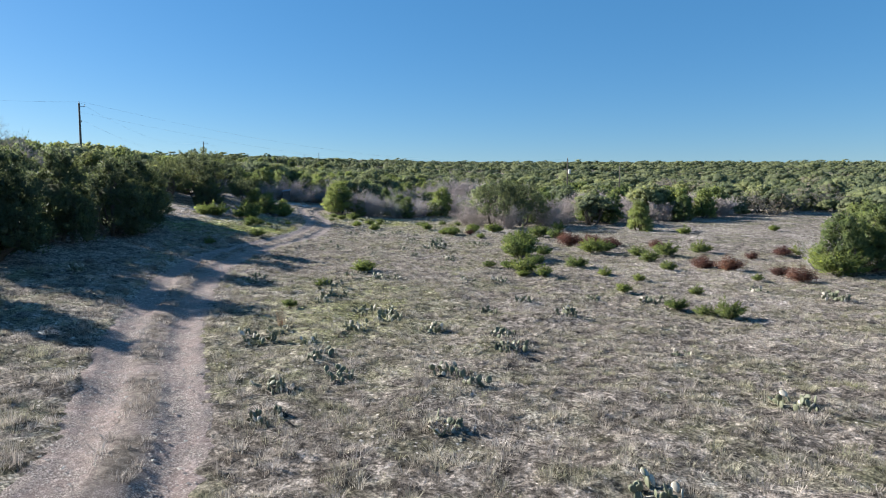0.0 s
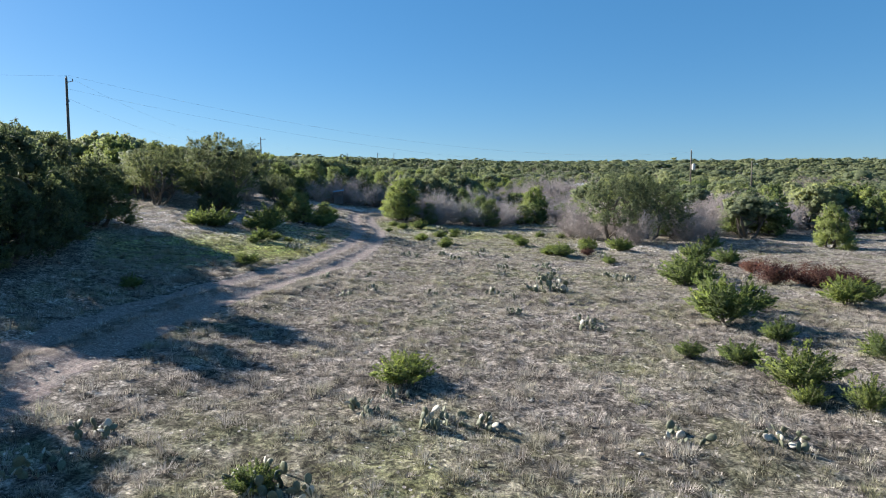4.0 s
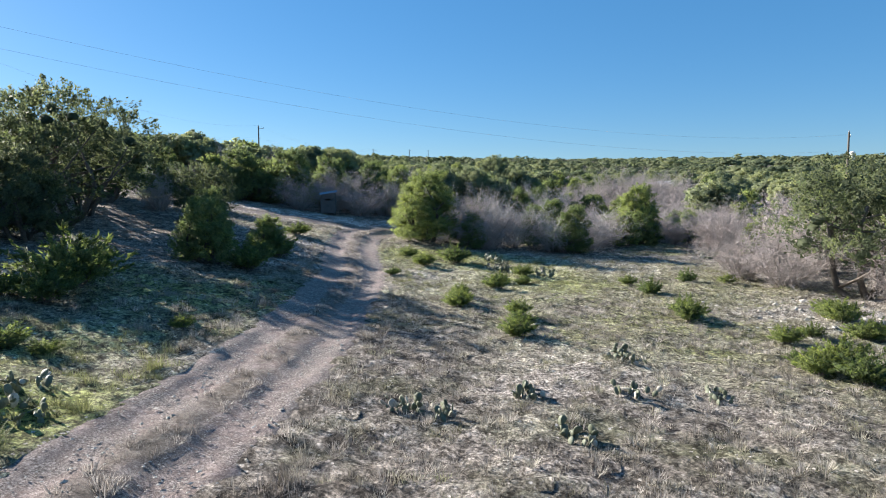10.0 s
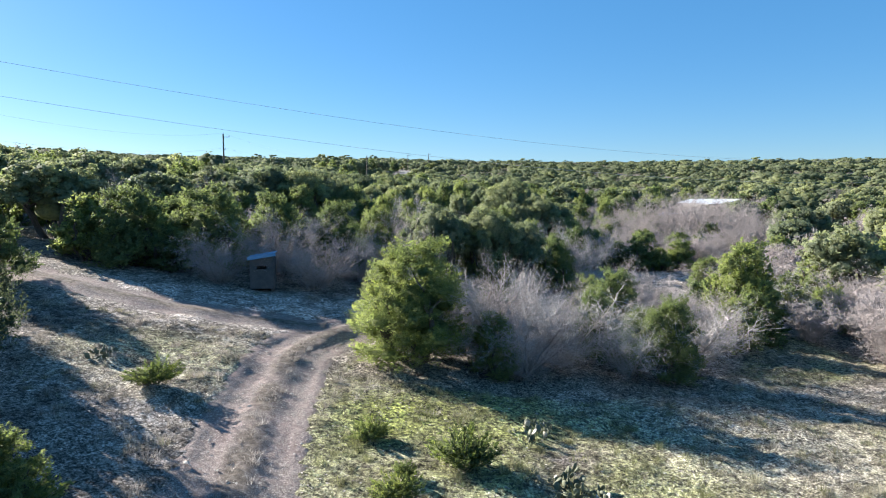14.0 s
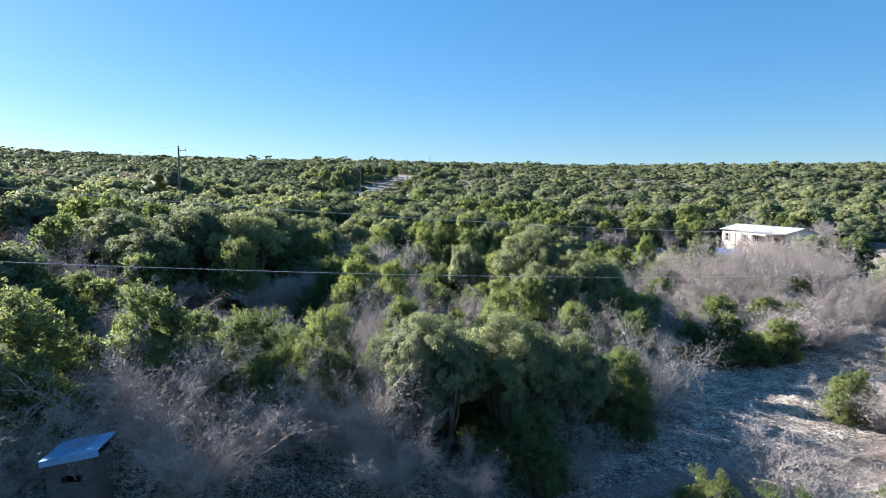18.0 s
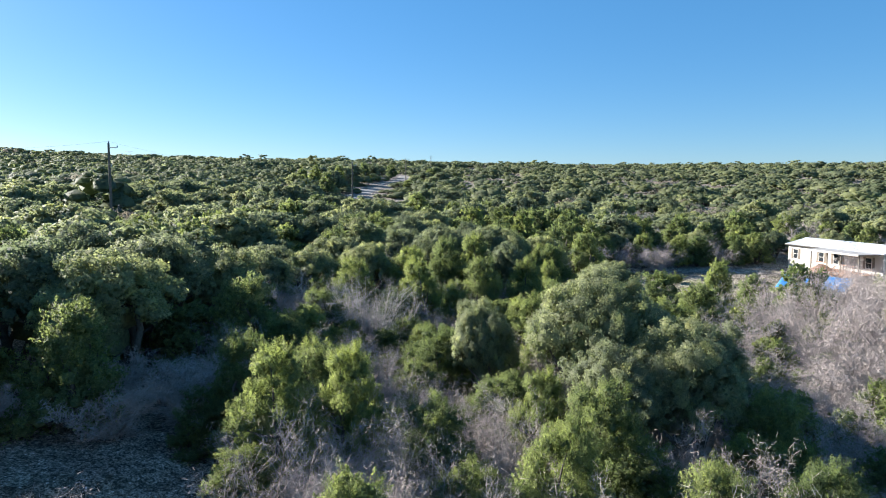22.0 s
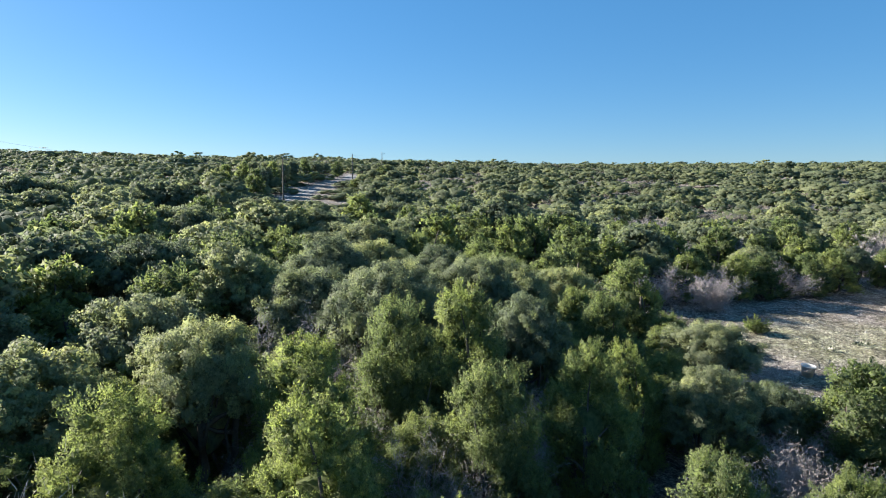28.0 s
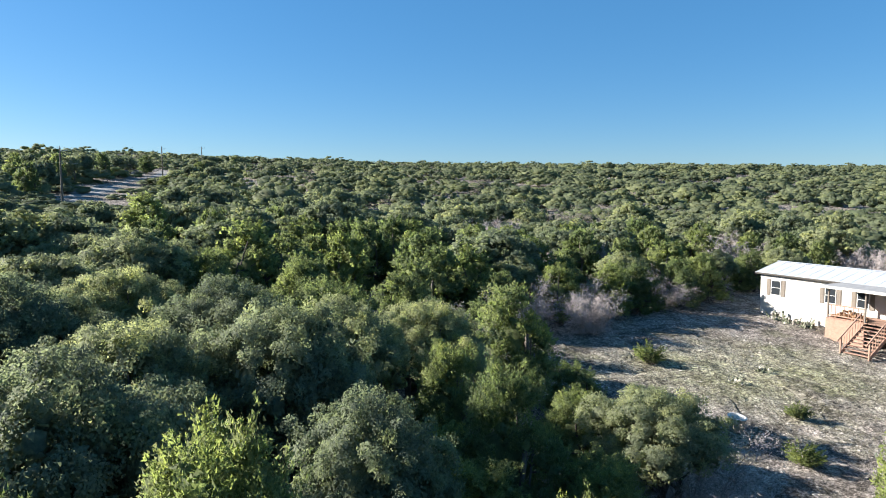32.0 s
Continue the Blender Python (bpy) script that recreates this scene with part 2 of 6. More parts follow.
def ground_material():
    m, t, b, _ = nodes_of("field_ground")
    n1, n2, n3, n4 = noise_node(t, 0.35), noise_node(t, 2.2, 8, 0.7), noise_node(t, 14, 8, 0.75), noise_node(t, 0.09, 5)
    n5 = noise_node(t, 5.5, 7, 0.7)
    straw = ramp(t, n2, (0.38, (0.068, 0.059, 0.051)), (0.5, (0.15, 0.132, 0.115)), (0.62, (0.285, 0.252, 0.222)))
    green = ramp(t, n2, (0.3, (0.07, 0.075, 0.04)), (0.6, (0.16, 0.162, 0.085)))
    lush = ramp(t, n5, (0.38, (0.1, 0.112, 0.04)), (0.58, (0.29, 0.315, 0.09)))
    bare = ramp(t, n3, (0.4, (0.2, 0.172, 0.152)), (0.53, (0.35, 0.312, 0.282)), (0.64, (0.55, 0.515, 0.48)))
    litter = ramp(t, n3, (0.4, (0.12, 0.102, 0.088)), (0.6, (0.29, 0.256, 0.222)))
    c = mix(t, ramp(t, n1, (0.48, (0, 0, 0)), (0.62, (0.6, 0.6, 0.6))), straw, green)
    c = mix(t, attribute(t, "green"), c, lush)
    c = mix(t, ramp(t, n4, (0.52, (0, 0, 0)), (0.66, (0.6, 0.6, 0.6))), c, bare)
    c = mix(t, attribute(t, "bare"), c, bare)
    c = mix(t, attribute(t, "litter"), c, litter)
    c = mix(t, mix(t, 0.8, pebbles(t, 8, 0.3, 0.26), ramp(t, n1, (0.4, (0.15, 0.15, 0.15)), (0.62, (1, 1, 1))), "MULTIPLY"), c, (0.42, 0.385, 0.355))
    c = mix(t, mix(t, 1.0, pebbles(t, 17, 0.35, 0.3), attribute(t, "bare"), "MULTIPLY"), c, (0.62, 0.59, 0.55))
    c = mix(t, 0.8, c, ramp(t, n3, (0.42, (0.42, 0.42, 0.42)), (0.58, (1.7, 1.7, 1.7))), "MULTIPLY")
    c = mix(t, 0.8, c, ramp(t, n5, (0.42, (0.35, 0.34, 0.33)), (0.55, (1.5, 1.5, 1.5))), "MULTIPLY")
    c = mix(t, 0.8, c, ramp(t, noise_node(t, 1.0, 5, 0.6), (0.4, (0.6, 0.58, 0.57)), (0.6, (1.35, 1.33, 1.32))), "MULTIPLY")
    t.links.new(c, b.inputs["Base Color"])
    b.inputs["Roughness"].default_value = 0.95
    b.inputs["Specular IOR Level"].default_value = 0.1
    mix_h = t.nodes.new("ShaderNodeMath")
    mix_h.operation = "MULTIPLY_ADD"
    mix_h.inputs[1].default_value = 0.35
    t.links.new(n3, mix_h.inputs[0])
    t.links.new(noise_node(t, 3.2, 5, 0.6), mix_h.inputs[2])
    bump(t, b, mix_h.outputs[0], 1.0, 0.22)
    return m


def road_material():
    m, t, b, _ = nodes_of("road_dirt")
    n1, n2, n3 = noise_node(t, 0.9), noise_node(t, 5, 9, 0.75), noise_node(t, 26, 6, 0.8)
    dirt = ramp(t, n2, (0.36, (0.16, 0.118, 0.108)), (0.5, (0.28, 0.215, 0.198)), (0.62, (0.45, 0.37, 0.345)))
    stony = ramp(t, n3, (0.4, (0.1, 0.082, 0.073)), (0.52, (0.27, 0.232, 0.21)), (0.66, (0.52, 0.48, 0.45)))
    straw = ramp(t, n2, (0.36, (0.07, 0.058, 0.048)), (0.5, (0.16, 0.134, 0.112)), (0.64, (0.3, 0.26, 0.22)))
    c = mix(t, ramp(t, n1, (0.38, (0.2, 0.2, 0.2)), (0.6, (0.9, 0.9, 0.9))), dirt, stony)
    c = mix(t, pebbles(t, 13, 0.35, 0.28), c, (0.46, 0.4, 0.37))
    c = mix(t, pebbles(t, 24, 0.4, 0.3), c, (0.17, 0.14, 0.127))
    c = mix(t, attribute(t, "crown"), c, straw)
    c = mix(t, 0.7, c, ramp(t, n3, (0.4, (0.55, 0.55, 0.55)), (0.6, (1.25, 1.25, 1.25))), "MULTIPLY")
    t.links.new(c, b.inputs["Base Color"])
    b.inputs["Roughness"].default_value = 0.95
    b.inputs["Specular IOR Level"].default_value = 0.1
    bump(t, b, mix(t, 0.5, n2, n3), 1.0, 0.09)
    return m


# ---- shape helpers ----
def mesh_of(name, verts, faces, material, smooth=False, normals=None, **attributes):
    """A mesh from arrays: faces all of one size; attributes are floats per vertex."""
    verts, faces = np.asarray(verts, np.float32).reshape(-1, 3), np.asarray(faces, np.int32)
    k = faces.shape[1]
    me = bpy.data.meshes.new(name)
    me.vertices.add(len(verts))
    me.vertices.foreach_set("co", verts.ravel())
    me.loops.add(faces.size)
    me.loops.foreach_set("vertex_index", faces.ravel())
    me.polygons.add(len(faces))
    me.polygons.foreach_set("loop_start", np.arange(0, faces.size, k, dtype=np.int32))
    me.polygons.foreach_set("use_smooth", np.full(len(faces), smooth))
    me.update(calc_edges=True)
    for key, values in attributes.items():
        me.attributes.new(key, "FLOAT", "POINT").data.foreach_set("value", np.asarray(values, np.float32))
    me.materials.append(material)
    if normals is not None:
        me.normals_split_custom_set_from_vertices(normals)
    return me


def part(name, me, parent, label=""):
    ob = new(name, me)
    ob.parent = parent
    return tagged(ob, label)


def bm_part(name, bm, material, parent, label="", smooth=False):
    me = bpy.data.meshes.new(name)
    bm.to_mesh(me)
    bm.free()
    me.materials.append(material)
    if smooth:
        me.polygons.foreach_set("use_smooth", np.full(len(me.polygons), True))
    return part(name, me, parent, label)


def box(x0, y0, z0, x1, y1, z1, bevel=0.01):
    bm = bmesh.new()
    bmesh.ops.create_cube(bm, size=1, matrix=pose((x0 + x1) / 2, (y0 + y1) / 2, (z0 + z1) / 2) @ Matrix.Diagonal((x1 - x0, y1 - y0, z1 - z0, 1)))
    if bevel:
        bmesh.ops.bevel(bm, geom=bm.edges[:], offset=min(bevel, 0.3 * min(x1 - x0, y1 - y0, z1 - z0)), segments=1, affect="EDGES")
    return bm


def tube(path, radii, sides=6):
    """Vertices and quads of a tapering tube along a path."""
    path, radii = np.asarray(path, float), np.asarray(radii, float)
    way = np.gradient(path, axis=0)
    way /= np.linalg.norm(way, axis=1, keepdims=True) + 1e-9
    side = np.cross(way, (0.3, 0.9, 0.31))
    side /= np.linalg.norm(side, axis=1, keepdims=True) + 1e-9
    other = np.cross(way, side)
    a = np.linspace(0, 2 * np.pi, sides, endpoint=False)
    v = path[:, None] + radii[:, None, None] * (np.cos(a)[None, :, None] * side[:, None] + np.sin(a)[None, :, None] * other[:, None])
    f = [(i * sides + j, i * sides + (j + 1) % sides, (i + 1) * sides + (j + 1) % sides, (i + 1) * sides + j) for i in range(len(path) - 1) for j in range(sides)]
    return v.reshape(-1, 3), np.array(f)


def joined(pieces):
    vs, fs, n = [], [], 0
    for v, f in pieces:
        vs.append(v)
        fs.append(f + n)
        n += len(v)
    return np.concatenate(vs), np.concatenate(fs)


def linked(pieces, joints):
    """Tubes as one mesh: each joint closes the fork between ring i of tube a and the first ring of tube b."""
    v, f = joined([q[:2] for q in pieces])
    start = np.cumsum([0] + [len(q[0]) for q in pieces])
    more = []
    for a, i, b, sides_a, sides_b in joints:
        for j in range(sides_b):
            k = j * sides_a // sides_b
            more.append((start[a] + i * sides_a + k, start[b] + j, start[b] + (j + 1) % sides_b, start[a] + i * sides_a + (k + 1) % sides_a))
    return v, np.concatenate((f, np.array(more)))


def unit(v):
    return v / (np.linalg.norm(v, axis=-1, keepdims=True) + 1e-9)


def outward(v, d, soft=0.55):
    """Turns leaf triangles to look outwards along d and gives them soft normals."""
    tri = v.reshape(-1, 3, 3)
    n = unit(np.cross(tri[:, 1] - tri[:, 0], tri[:, 2] - tri[:, 0]))
    flip = (n * d).sum(1) < 0
    tri[flip] = tri[flip][:, ::-1]
    n[flip] *= -1
    return tri.reshape(-1, 3), np.repeat(unit(n * (1 - soft) + d * soft), 3, 0)


def leaves(centres, ways, length, width, rng, facing=None, loose=0.28):
    """Small pointed leaves, one triangle each. facing: roughly the way each looks."""
    n = len(centres)
    a = unit(ways)
    b = unit(np.cross(a, unit(rng.normal(size=(n, 3))) if facing is None else unit(facing + rng.normal(size=(n, 3)) * loose)))
    c = np.cross(a, b)
    le, wi = length * rng.uniform(0.6, 1.3, (n, 1)), width * rng.uniform(0.7, 1.3, (n, 1))
    v = np.stack((centres - a * le * 0.4 + b * wi * 0.6, centres + a * le * 0.6, centres - a * le * 0.4 - b * wi * 0.6), 1)
    return v.reshape(-1, 3), np.arange(3 * n).reshape(-1, 3)


# ---- terrain ----
PROFILE_Y = (-400, 0, 60, 95, 105, 112, 140, 181, 202, 266, 330, 400, 500, 620, 900, 3000)
PROFILE_Z = (-6, 0, .85, 1.35, 1.6, 2.1, 3.2, 4.6, 6.0, 9.3, 15, 22, 30.5, 34, 36, 40)
BANK_X = (-900, -400, -330, -240, -120, -40, -15, 0, 10, 30, 60, 200, 900)
BANK_Z = (75, 56, 44, 23.7, 13.2, 4.675, .675, 0, -.3, -.45, -.5, -.6, 4)
FADE_Y = (110, 174, 260, 330, 400, 480, 620)
FADE = (1, .72, .45, .4, .33, .2, .15)


def terrain(x, y):
    """Height of the bare ground: a valley floor that climbs ahead and to the west."""
    z = 0.0
    for dx, dy in ((-4, -4), (4, -4), (-4, 4), (4, 4)):
        z = z + np.interp(y + dy, PROFILE_Y, PROFILE_Z) + np.interp(x + dx, BANK_X, BANK_Z) * np.interp(y + dy, FADE_Y, FADE)
    return z / 4


# ---- the lie of the land ----
ROAD = ((-1.5, -60), (-3.5, -20), (-5, 0), (-6.4, 11), (-8.2, 16.2), (-10.6, 21.8), (-13, 29), (-15.4, 38), (-16.3, 47.5), (-15.7, 57),
        (-15.4, 64), (-16, 73), (-17.4, 81), (-19, 88), (-21.2, 94), (-22.9, 99.5), (-23.6, 104), (-21.6, 109.5), (-17, 115), (-9.5, 122),
        (-2, 126.5), (6, 131), (14, 141), (18.5, 155), (21, 172), (26, 190), (34, 212))
SIDE_TRACK = ((-70, 112), (-52, 108.5), (-40, 106.2), (-34, 105.3), (-29, 105.6), (-24, 107))
HILL_ROAD = ((-74, 266), (-77, 274), (-80.5, 288), (-83.5, 305), (-85, 322), (-85, 340), (-84.8, 354), (-88, 366), (-96, 378))
SIGHT = ((-40, 196), (-56, 192), (-85, 270), (-90, 300), (-92, 350), (-78, 362), (-76, 325), (-68, 300), (-57, 266))
FIELD = ((-20, -60), (-21.5, 28), (-20.5, 42), (-23, 52), (-27, 58), (-36, 65), (-48, 70), (-60, 76), (-58, 85), (-42, 82), (-29, 77), (-26, 81), (-22, 84),
         (-22.5, 92), (-27, 93), (-31, 96), (-44, 101), (-44, 108.5), (-32, 108.4), (-26, 112), (-21, 110), (-21, 101.5), (-12, 102.5), (-6, 106.5),
         (-1, 117), (4, 111), (3, 98), (5, 95.5), (12, 97), (24, 104), (40, 111), (48, 117), (78, 132), (110, 130), (110, -60))
YARD = ((-15.5, 191), (-17, 179.5), (-13, 174.5), (-8.5, 172), (-3, 173), (6, 176), (14, 178), (22, 176), (34, 196), (36, 208), (23, 204), (17, 212),
        (7, 206), (-2, 201), (-10, 194))


LANE = ((-13, 121), (-3.5, 119), (2, 128), (4, 137), (10, 150), (13, 166), (6, 166), (3, 150), (-2, 140), (-6, 138), (-10, 139.5), (-12, 137))


def inside(x, y, poly):
    """Which points lie in a polygon."""
    x, y = np.asarray(x, float), np.asarray(y, float)
    hit = np.zeros(x.shape, bool)
    for (x0, y0), (x1, y1) in zip(poly, poly[1:] + poly[:1]):
        cross = (y0 > y) != (y1 > y)
        hit ^= cross & (x < (x1 - x0) * (y - y0) / (y1 - y0 + 1e-12) + x0)
    return hit


def curve_points(line, step=0.35):
    """A smooth line through the given points, at even steps."""
    p = np.array(line, float)
    p = np.concatenate((2 * p[:1] - p[1:2], p, 2 * p[-1:] - p[-2:-1]))
    out = []
    for a, b, c, d in zip(p, p[1:], p[2:], p[3:]):
        t = np.linspace(0, 1, max(2, int(np.linalg.norm(c - b) / step)), endpoint=False)[:, None]
        out.append(0.5 * (2 * b + (c - a) * t + (2 * a - 5 * b + 4 * c - d) * t * t + (3 * b - a - 3 * c + d) * t ** 3))
    return np.concatenate(out + [p[-2:-1]])


def away(x, y, line):
    """Distance to a line of points."""
    x, y = np.asarray(x, float), np.asarray(y, float)
    best = np.full(x.shape, 1e9)
    for (x0, y0), (x1, y1) in zip(line[:-1], line[1:]):
        dx, dy = x1 - x0, y1 - y0
        s = np.clip(((x - x0) * dx + (y - y0) * dy) / (dx * dx + dy * dy), 0, 1)
        best = np.minimum(best, np.hypot(x - x0 - s * dx, y - y0 - s * dy))
    return best


road_line = [tuple(p) for p in curve_points(ROAD, 2.5)]
side_line = [tuple(p) for p in curve_points(SIDE_TRACK, 3)]
hill_line = [tuple(p) for p in curve_points(HILL_ROAD, 4)]


def waves(x, y, size, seed):
    """Gentle even noise, about -1 to 1."""
    r = np.random.default_rng(seed)
    z = 0
    for k in range(7):
        a, f = r.uniform(0, 2 * np.pi), r.uniform(0.7, 1.7) * 2 * np.pi / size
        z = z + np.sin((x * np.cos(a) + y * np.sin(a)) * f + r.uniform(0, 6.28))
    return z / 3.2


def smooth_height(x, y):
    return terrain(x, y) + 0.07 * waves(x, y, 5, 1)


def height(x, y):
    """The ground's surface, with its tussocks and the worn roads."""
    z = smooth_height(x, y) + 0.03 * waves(x, y, 1.7, 2) + 0.05 * np.abs(waves(x, y, 1.3, 3)) + 0.05 * waves(x, y, 0.8, 4)
    for line, half in ((road_line, 1.8), (side_line, 1.6), (hill_line, 2.7)):
        z = z - 0.04 * np.clip(1.6 - away(x, y, line) / half, 0, 1)
    return z


def spread(inner0, inner1, step, low, high, grow=1.16):
    mid = list(np.arange(inner0, inner1 + 1e-6, step))
    up, s = [mid[-1]], step
    while up[-1] < high:
        s *= grow
        up.append(up[-1] + s)
    down, s = [mid[0]], step
    while down[-1] > low:
        s *= grow
        down.append(down[-1] - s)
    return np.array(down[:0:-1] + mid + up[1:])


def banded(inner0, inner1, fine, outer0, outer1, coarse, low, high):
    """Even fine steps, coarser steps round them, then ever wider ones."""
    out = spread(outer0, outer1, coarse, low, high)
    return np.unique(np.round(np.concatenate((out[(out < inner0 - coarse / 2) | (out > inner1 + coarse / 2)], np.arange(inner0, inner1, fine))), 3))


gx, gy = banded(-25, 23, 0.3, -46, 40, 0.7, -2600, 2600), banded(6, 106, 0.3, -6, 212, 0.7, -900, 3200)
X, Y = np.meshgrid(gx, gy)
fx, fy = X.ravel(), Y.ravel()
near_enough = (np.abs(fx) < 400) & (fy > -100) & (fy < 600)
gz = terrain(fx, fy)
gz[near_enough] = height(fx[near_enough], fy[near_enough])
for line, half in ((road_line, 1.6), (side_line, 1.35), (hill_line, 2.5)):
    gz[near_enough] -= 0.2 * np.clip((half - away(fx[near_enough], fy[near_enough], line)) / 0.4, 0, 1)
index = np.arange(len(fx)).reshape(Y.shape)
quads = np.stack((index[:-1, :-1], index[:-1, 1:], index[1:, 1:], index[1:, :-1]), -1).reshape(-1, 4)
open_field, open_yard = inside(fx, fy, FIELD), inside(fx, fy, YARD)
d_road = away(fx, fy, road_line)
lane = (fy > 108) & (d_road < 4.2) | inside(fx, fy, LANE)
patchy = 0.5 + 0.5 * waves(fx, fy, 7, 5)


def blob(cx, cy, rx, ry):
    return np.clip(1.4 - np.hypot((fx - cx) / rx, (fy - cy) / ry), 0, 1) * np.clip(0.4 + patchy, 0, 1)


green = np.clip(blob(-20.5, 66.5, 4.5, 5.5) * 1.3 + blob(-22, 78, 4, 6) * 0.5 + blob(-5, 29, 4.5, 9) * 0.35 + blob(-13, 95, 6, 10) * 0.85 + blob(-4, 98, 9, 8) * 0.45 + blob(-24, 60, 5, 8) * 0.5 + blob(-19, 100, 2, 6) * 0.6
                + blob(0, 64, 9, 5) * 0.15 + blob(-3, 114, 6, 5) * 0.5 + blob(-2, 187, 9, 6) * 0.5 + blob(-4, 82, 8, 7) * 0.35 + blob(-27, 99, 4, 3) * 0.6, 0, 1)
bare = np.clip(blob(-27, 92, 7, 9) * 0.7 + blob(-14, 90, 5, 6) * 0.5 + blob(-6, 100, 7, 6) * 0.6 + blob(-32, 71, 6, 8) + blob(8, 88, 7, 6) * 0.7 + blob(18, 47, 9, 6) * 0.5 + np.where(lane, 0.75, 0) + np.where(open_yard, 0.05 + 0.35 * patchy, 0)
               + blob(-30, 107, 10, 4) + blob(-24, 108, 6, 4) + blob(34, 95, 18, 6) * 0.45, 0, 1)
litter = np.where(open_field | open_yard | lane, 0.0, np.clip(0.6 + 0.4 * patchy, 0, 1))
ground = new("ground", mesh_of("ground", np.stack((fx, fy, gz), 1), quads, ground_material(), True, green=green, bare=bare, litter=litter))
tagged(ground, "dry winter grassland with pale limestone soil and leaf litter under the woods", "ground", kind="structure")

ROAD_DIRT = road_material()


def road_strip(name, line, half, ruts, label, material=None):
    """A worn two-rut track that sinks into the ground at its ragged edges."""
    c = curve_points(line, 0.3)
    way = np.gradient(c, axis=0)
    way /= np.linalg.norm(way, axis=1, keepdims=True)
    across = np.linspace(-1.25, 1.25, 41)
    side = np.stack((way[:, 1], -way[:, 0]), 1)
    p = c[:, None] + side[:, None] * across[None, :, None] * half
    px, py = p[..., 0].ravel(), p[..., 1].ravel()
    a = np.tile(np.abs(across), len(c))
    rut = np.exp(-((a * half - 0.9) / 0.4) ** 4)
    edge = np.clip((a - 0.85) / 0.4, 0, 1)
    z = smooth_height(px, py) - 0.02 - ruts * rut - 0.22 * edge + 0.06 * np.exp(-(a * half / 0.42) ** 2) * (1 + 0.5 * waves(px, py, 1.1, 11)) + 0.03 * waves(px, py, 1.3, 7) * (0.25 + edge * 2.4) + 0.014 * waves(px, py, 0.55, 8)
    crown = np.clip(1.6 - a * half / 0.34, 0, 1) * np.clip(0.85 + 0.5 * waves(px, py, 4, 9) + 0.4 * waves(px, py, 0.9, 12), 0, 1) + np.clip(1.6 * edge + 0.5 * waves(px, py, 0.9, 13) * (edge > 0), 0, 1)
    n = len(across)
    i = np.arange(len(px)).reshape(-1, n)
    f = np.stack((i[:-1, :-1], i[:-1, 1:], i[1:, 1:], i[1:, :-1]), -1).reshape(-1, 4)
    return tagged(new(name, mesh_of(name, np.stack((px, py, z), 1), f, material or ROAD_DIRT, True, crown=np.clip(crown, 0, 1))), label, "road", kind="structure")


road_strip("road", ROAD, 1.95, 0.07, "pale dirt ranch road with two worn wheel ruts")
road_strip("side_road", SIDE_TRACK, 1.5, 0.06, "rocky dirt track in shade beside the woods")
road_strip("hill_road", HILL_ROAD, 2.7, 0.03, "gravel road climbing the wooded hill, tree shade put into its grey colour", SHADED_GRAVEL)

# ---- trees ----
def ball(rounds):
    """Directions and triangles of a ball of even facets."""
    bm = bmesh.new()
    bmesh.ops.create_icosphere(bm, subdivisions=rounds, radius=1)
    v, f = np.array([p.co for p in bm.verts]), np.array([[p.index for p in q.verts] for q in bm.faces])
    bm.free()
    return v, f


COARSE_BALL, FINE_BALL = ball(1), ball(2)


def lobes_of(kind, rng, n=0, grown=1.0):
    """The large rounded masses of a crown: centre, radius. The tree is 5 m tall."""
    if kind == "oak":
        n = n or 64
        k = np.arange(n)
        up = 1 - 1.3 * (k + 0.5) / n
        ring = np.sqrt(1 - up ** 2)
        a = k * 2.4 + rng.uniform(-0.35, 0.35, n)
        reach = rng.uniform(0.66, 1.14, n)
        size = rng.uniform(0.34, 0.62, n) * grown
        c = np.stack((1.8 * ring * np.cos(a) * reach, 1.8 * ring * np.sin(a) * reach, 2.72 + 1.5 * up * reach), 1)
        c[:, 2] = np.clip(c[:, 2], 1.0, 5.05 - size * 0.95)
        return c, size
    if kind == "juniper":
        n, wide = n or 50, 1.65
        u = np.linspace(0.07, 0.93, n) + rng.uniform(-0.04, 0.04, n)
        env = wide * np.clip(1 - np.clip(u, 0, 1) ** 2.1, 0.02, 1) ** 0.62
        size = rng.uniform(0.32, 0.62, n) * (1.15 - 0.5 * u) * grown
    else:
        n, wide = n or 30, 2.25
        u = np.linspace(0.28, 0.9, n) + rng.uniform(-0.05, 0.05, n)
        env = wide * np.sqrt(np.clip(1 - ((u - 0.4) / 0.56) ** 2, 0.03, 1))
        size = rng.uniform(0.45, 0.95, n)
    a = np.arange(n) * 2.4 + rng.uniform(-0.6, 0.6, n)
    r = env * np.sqrt(rng.uniform(0.3, 1.15, n))
    c = np.stack((r * np.cos(a), r * np.sin(a), u * 5.0), 1)
    c[:, 2] = np.clip(c[:, 2], size * (0.5 if kind == "juniper" else 0.75), 5.05 - size * 0.9)
    return c, size


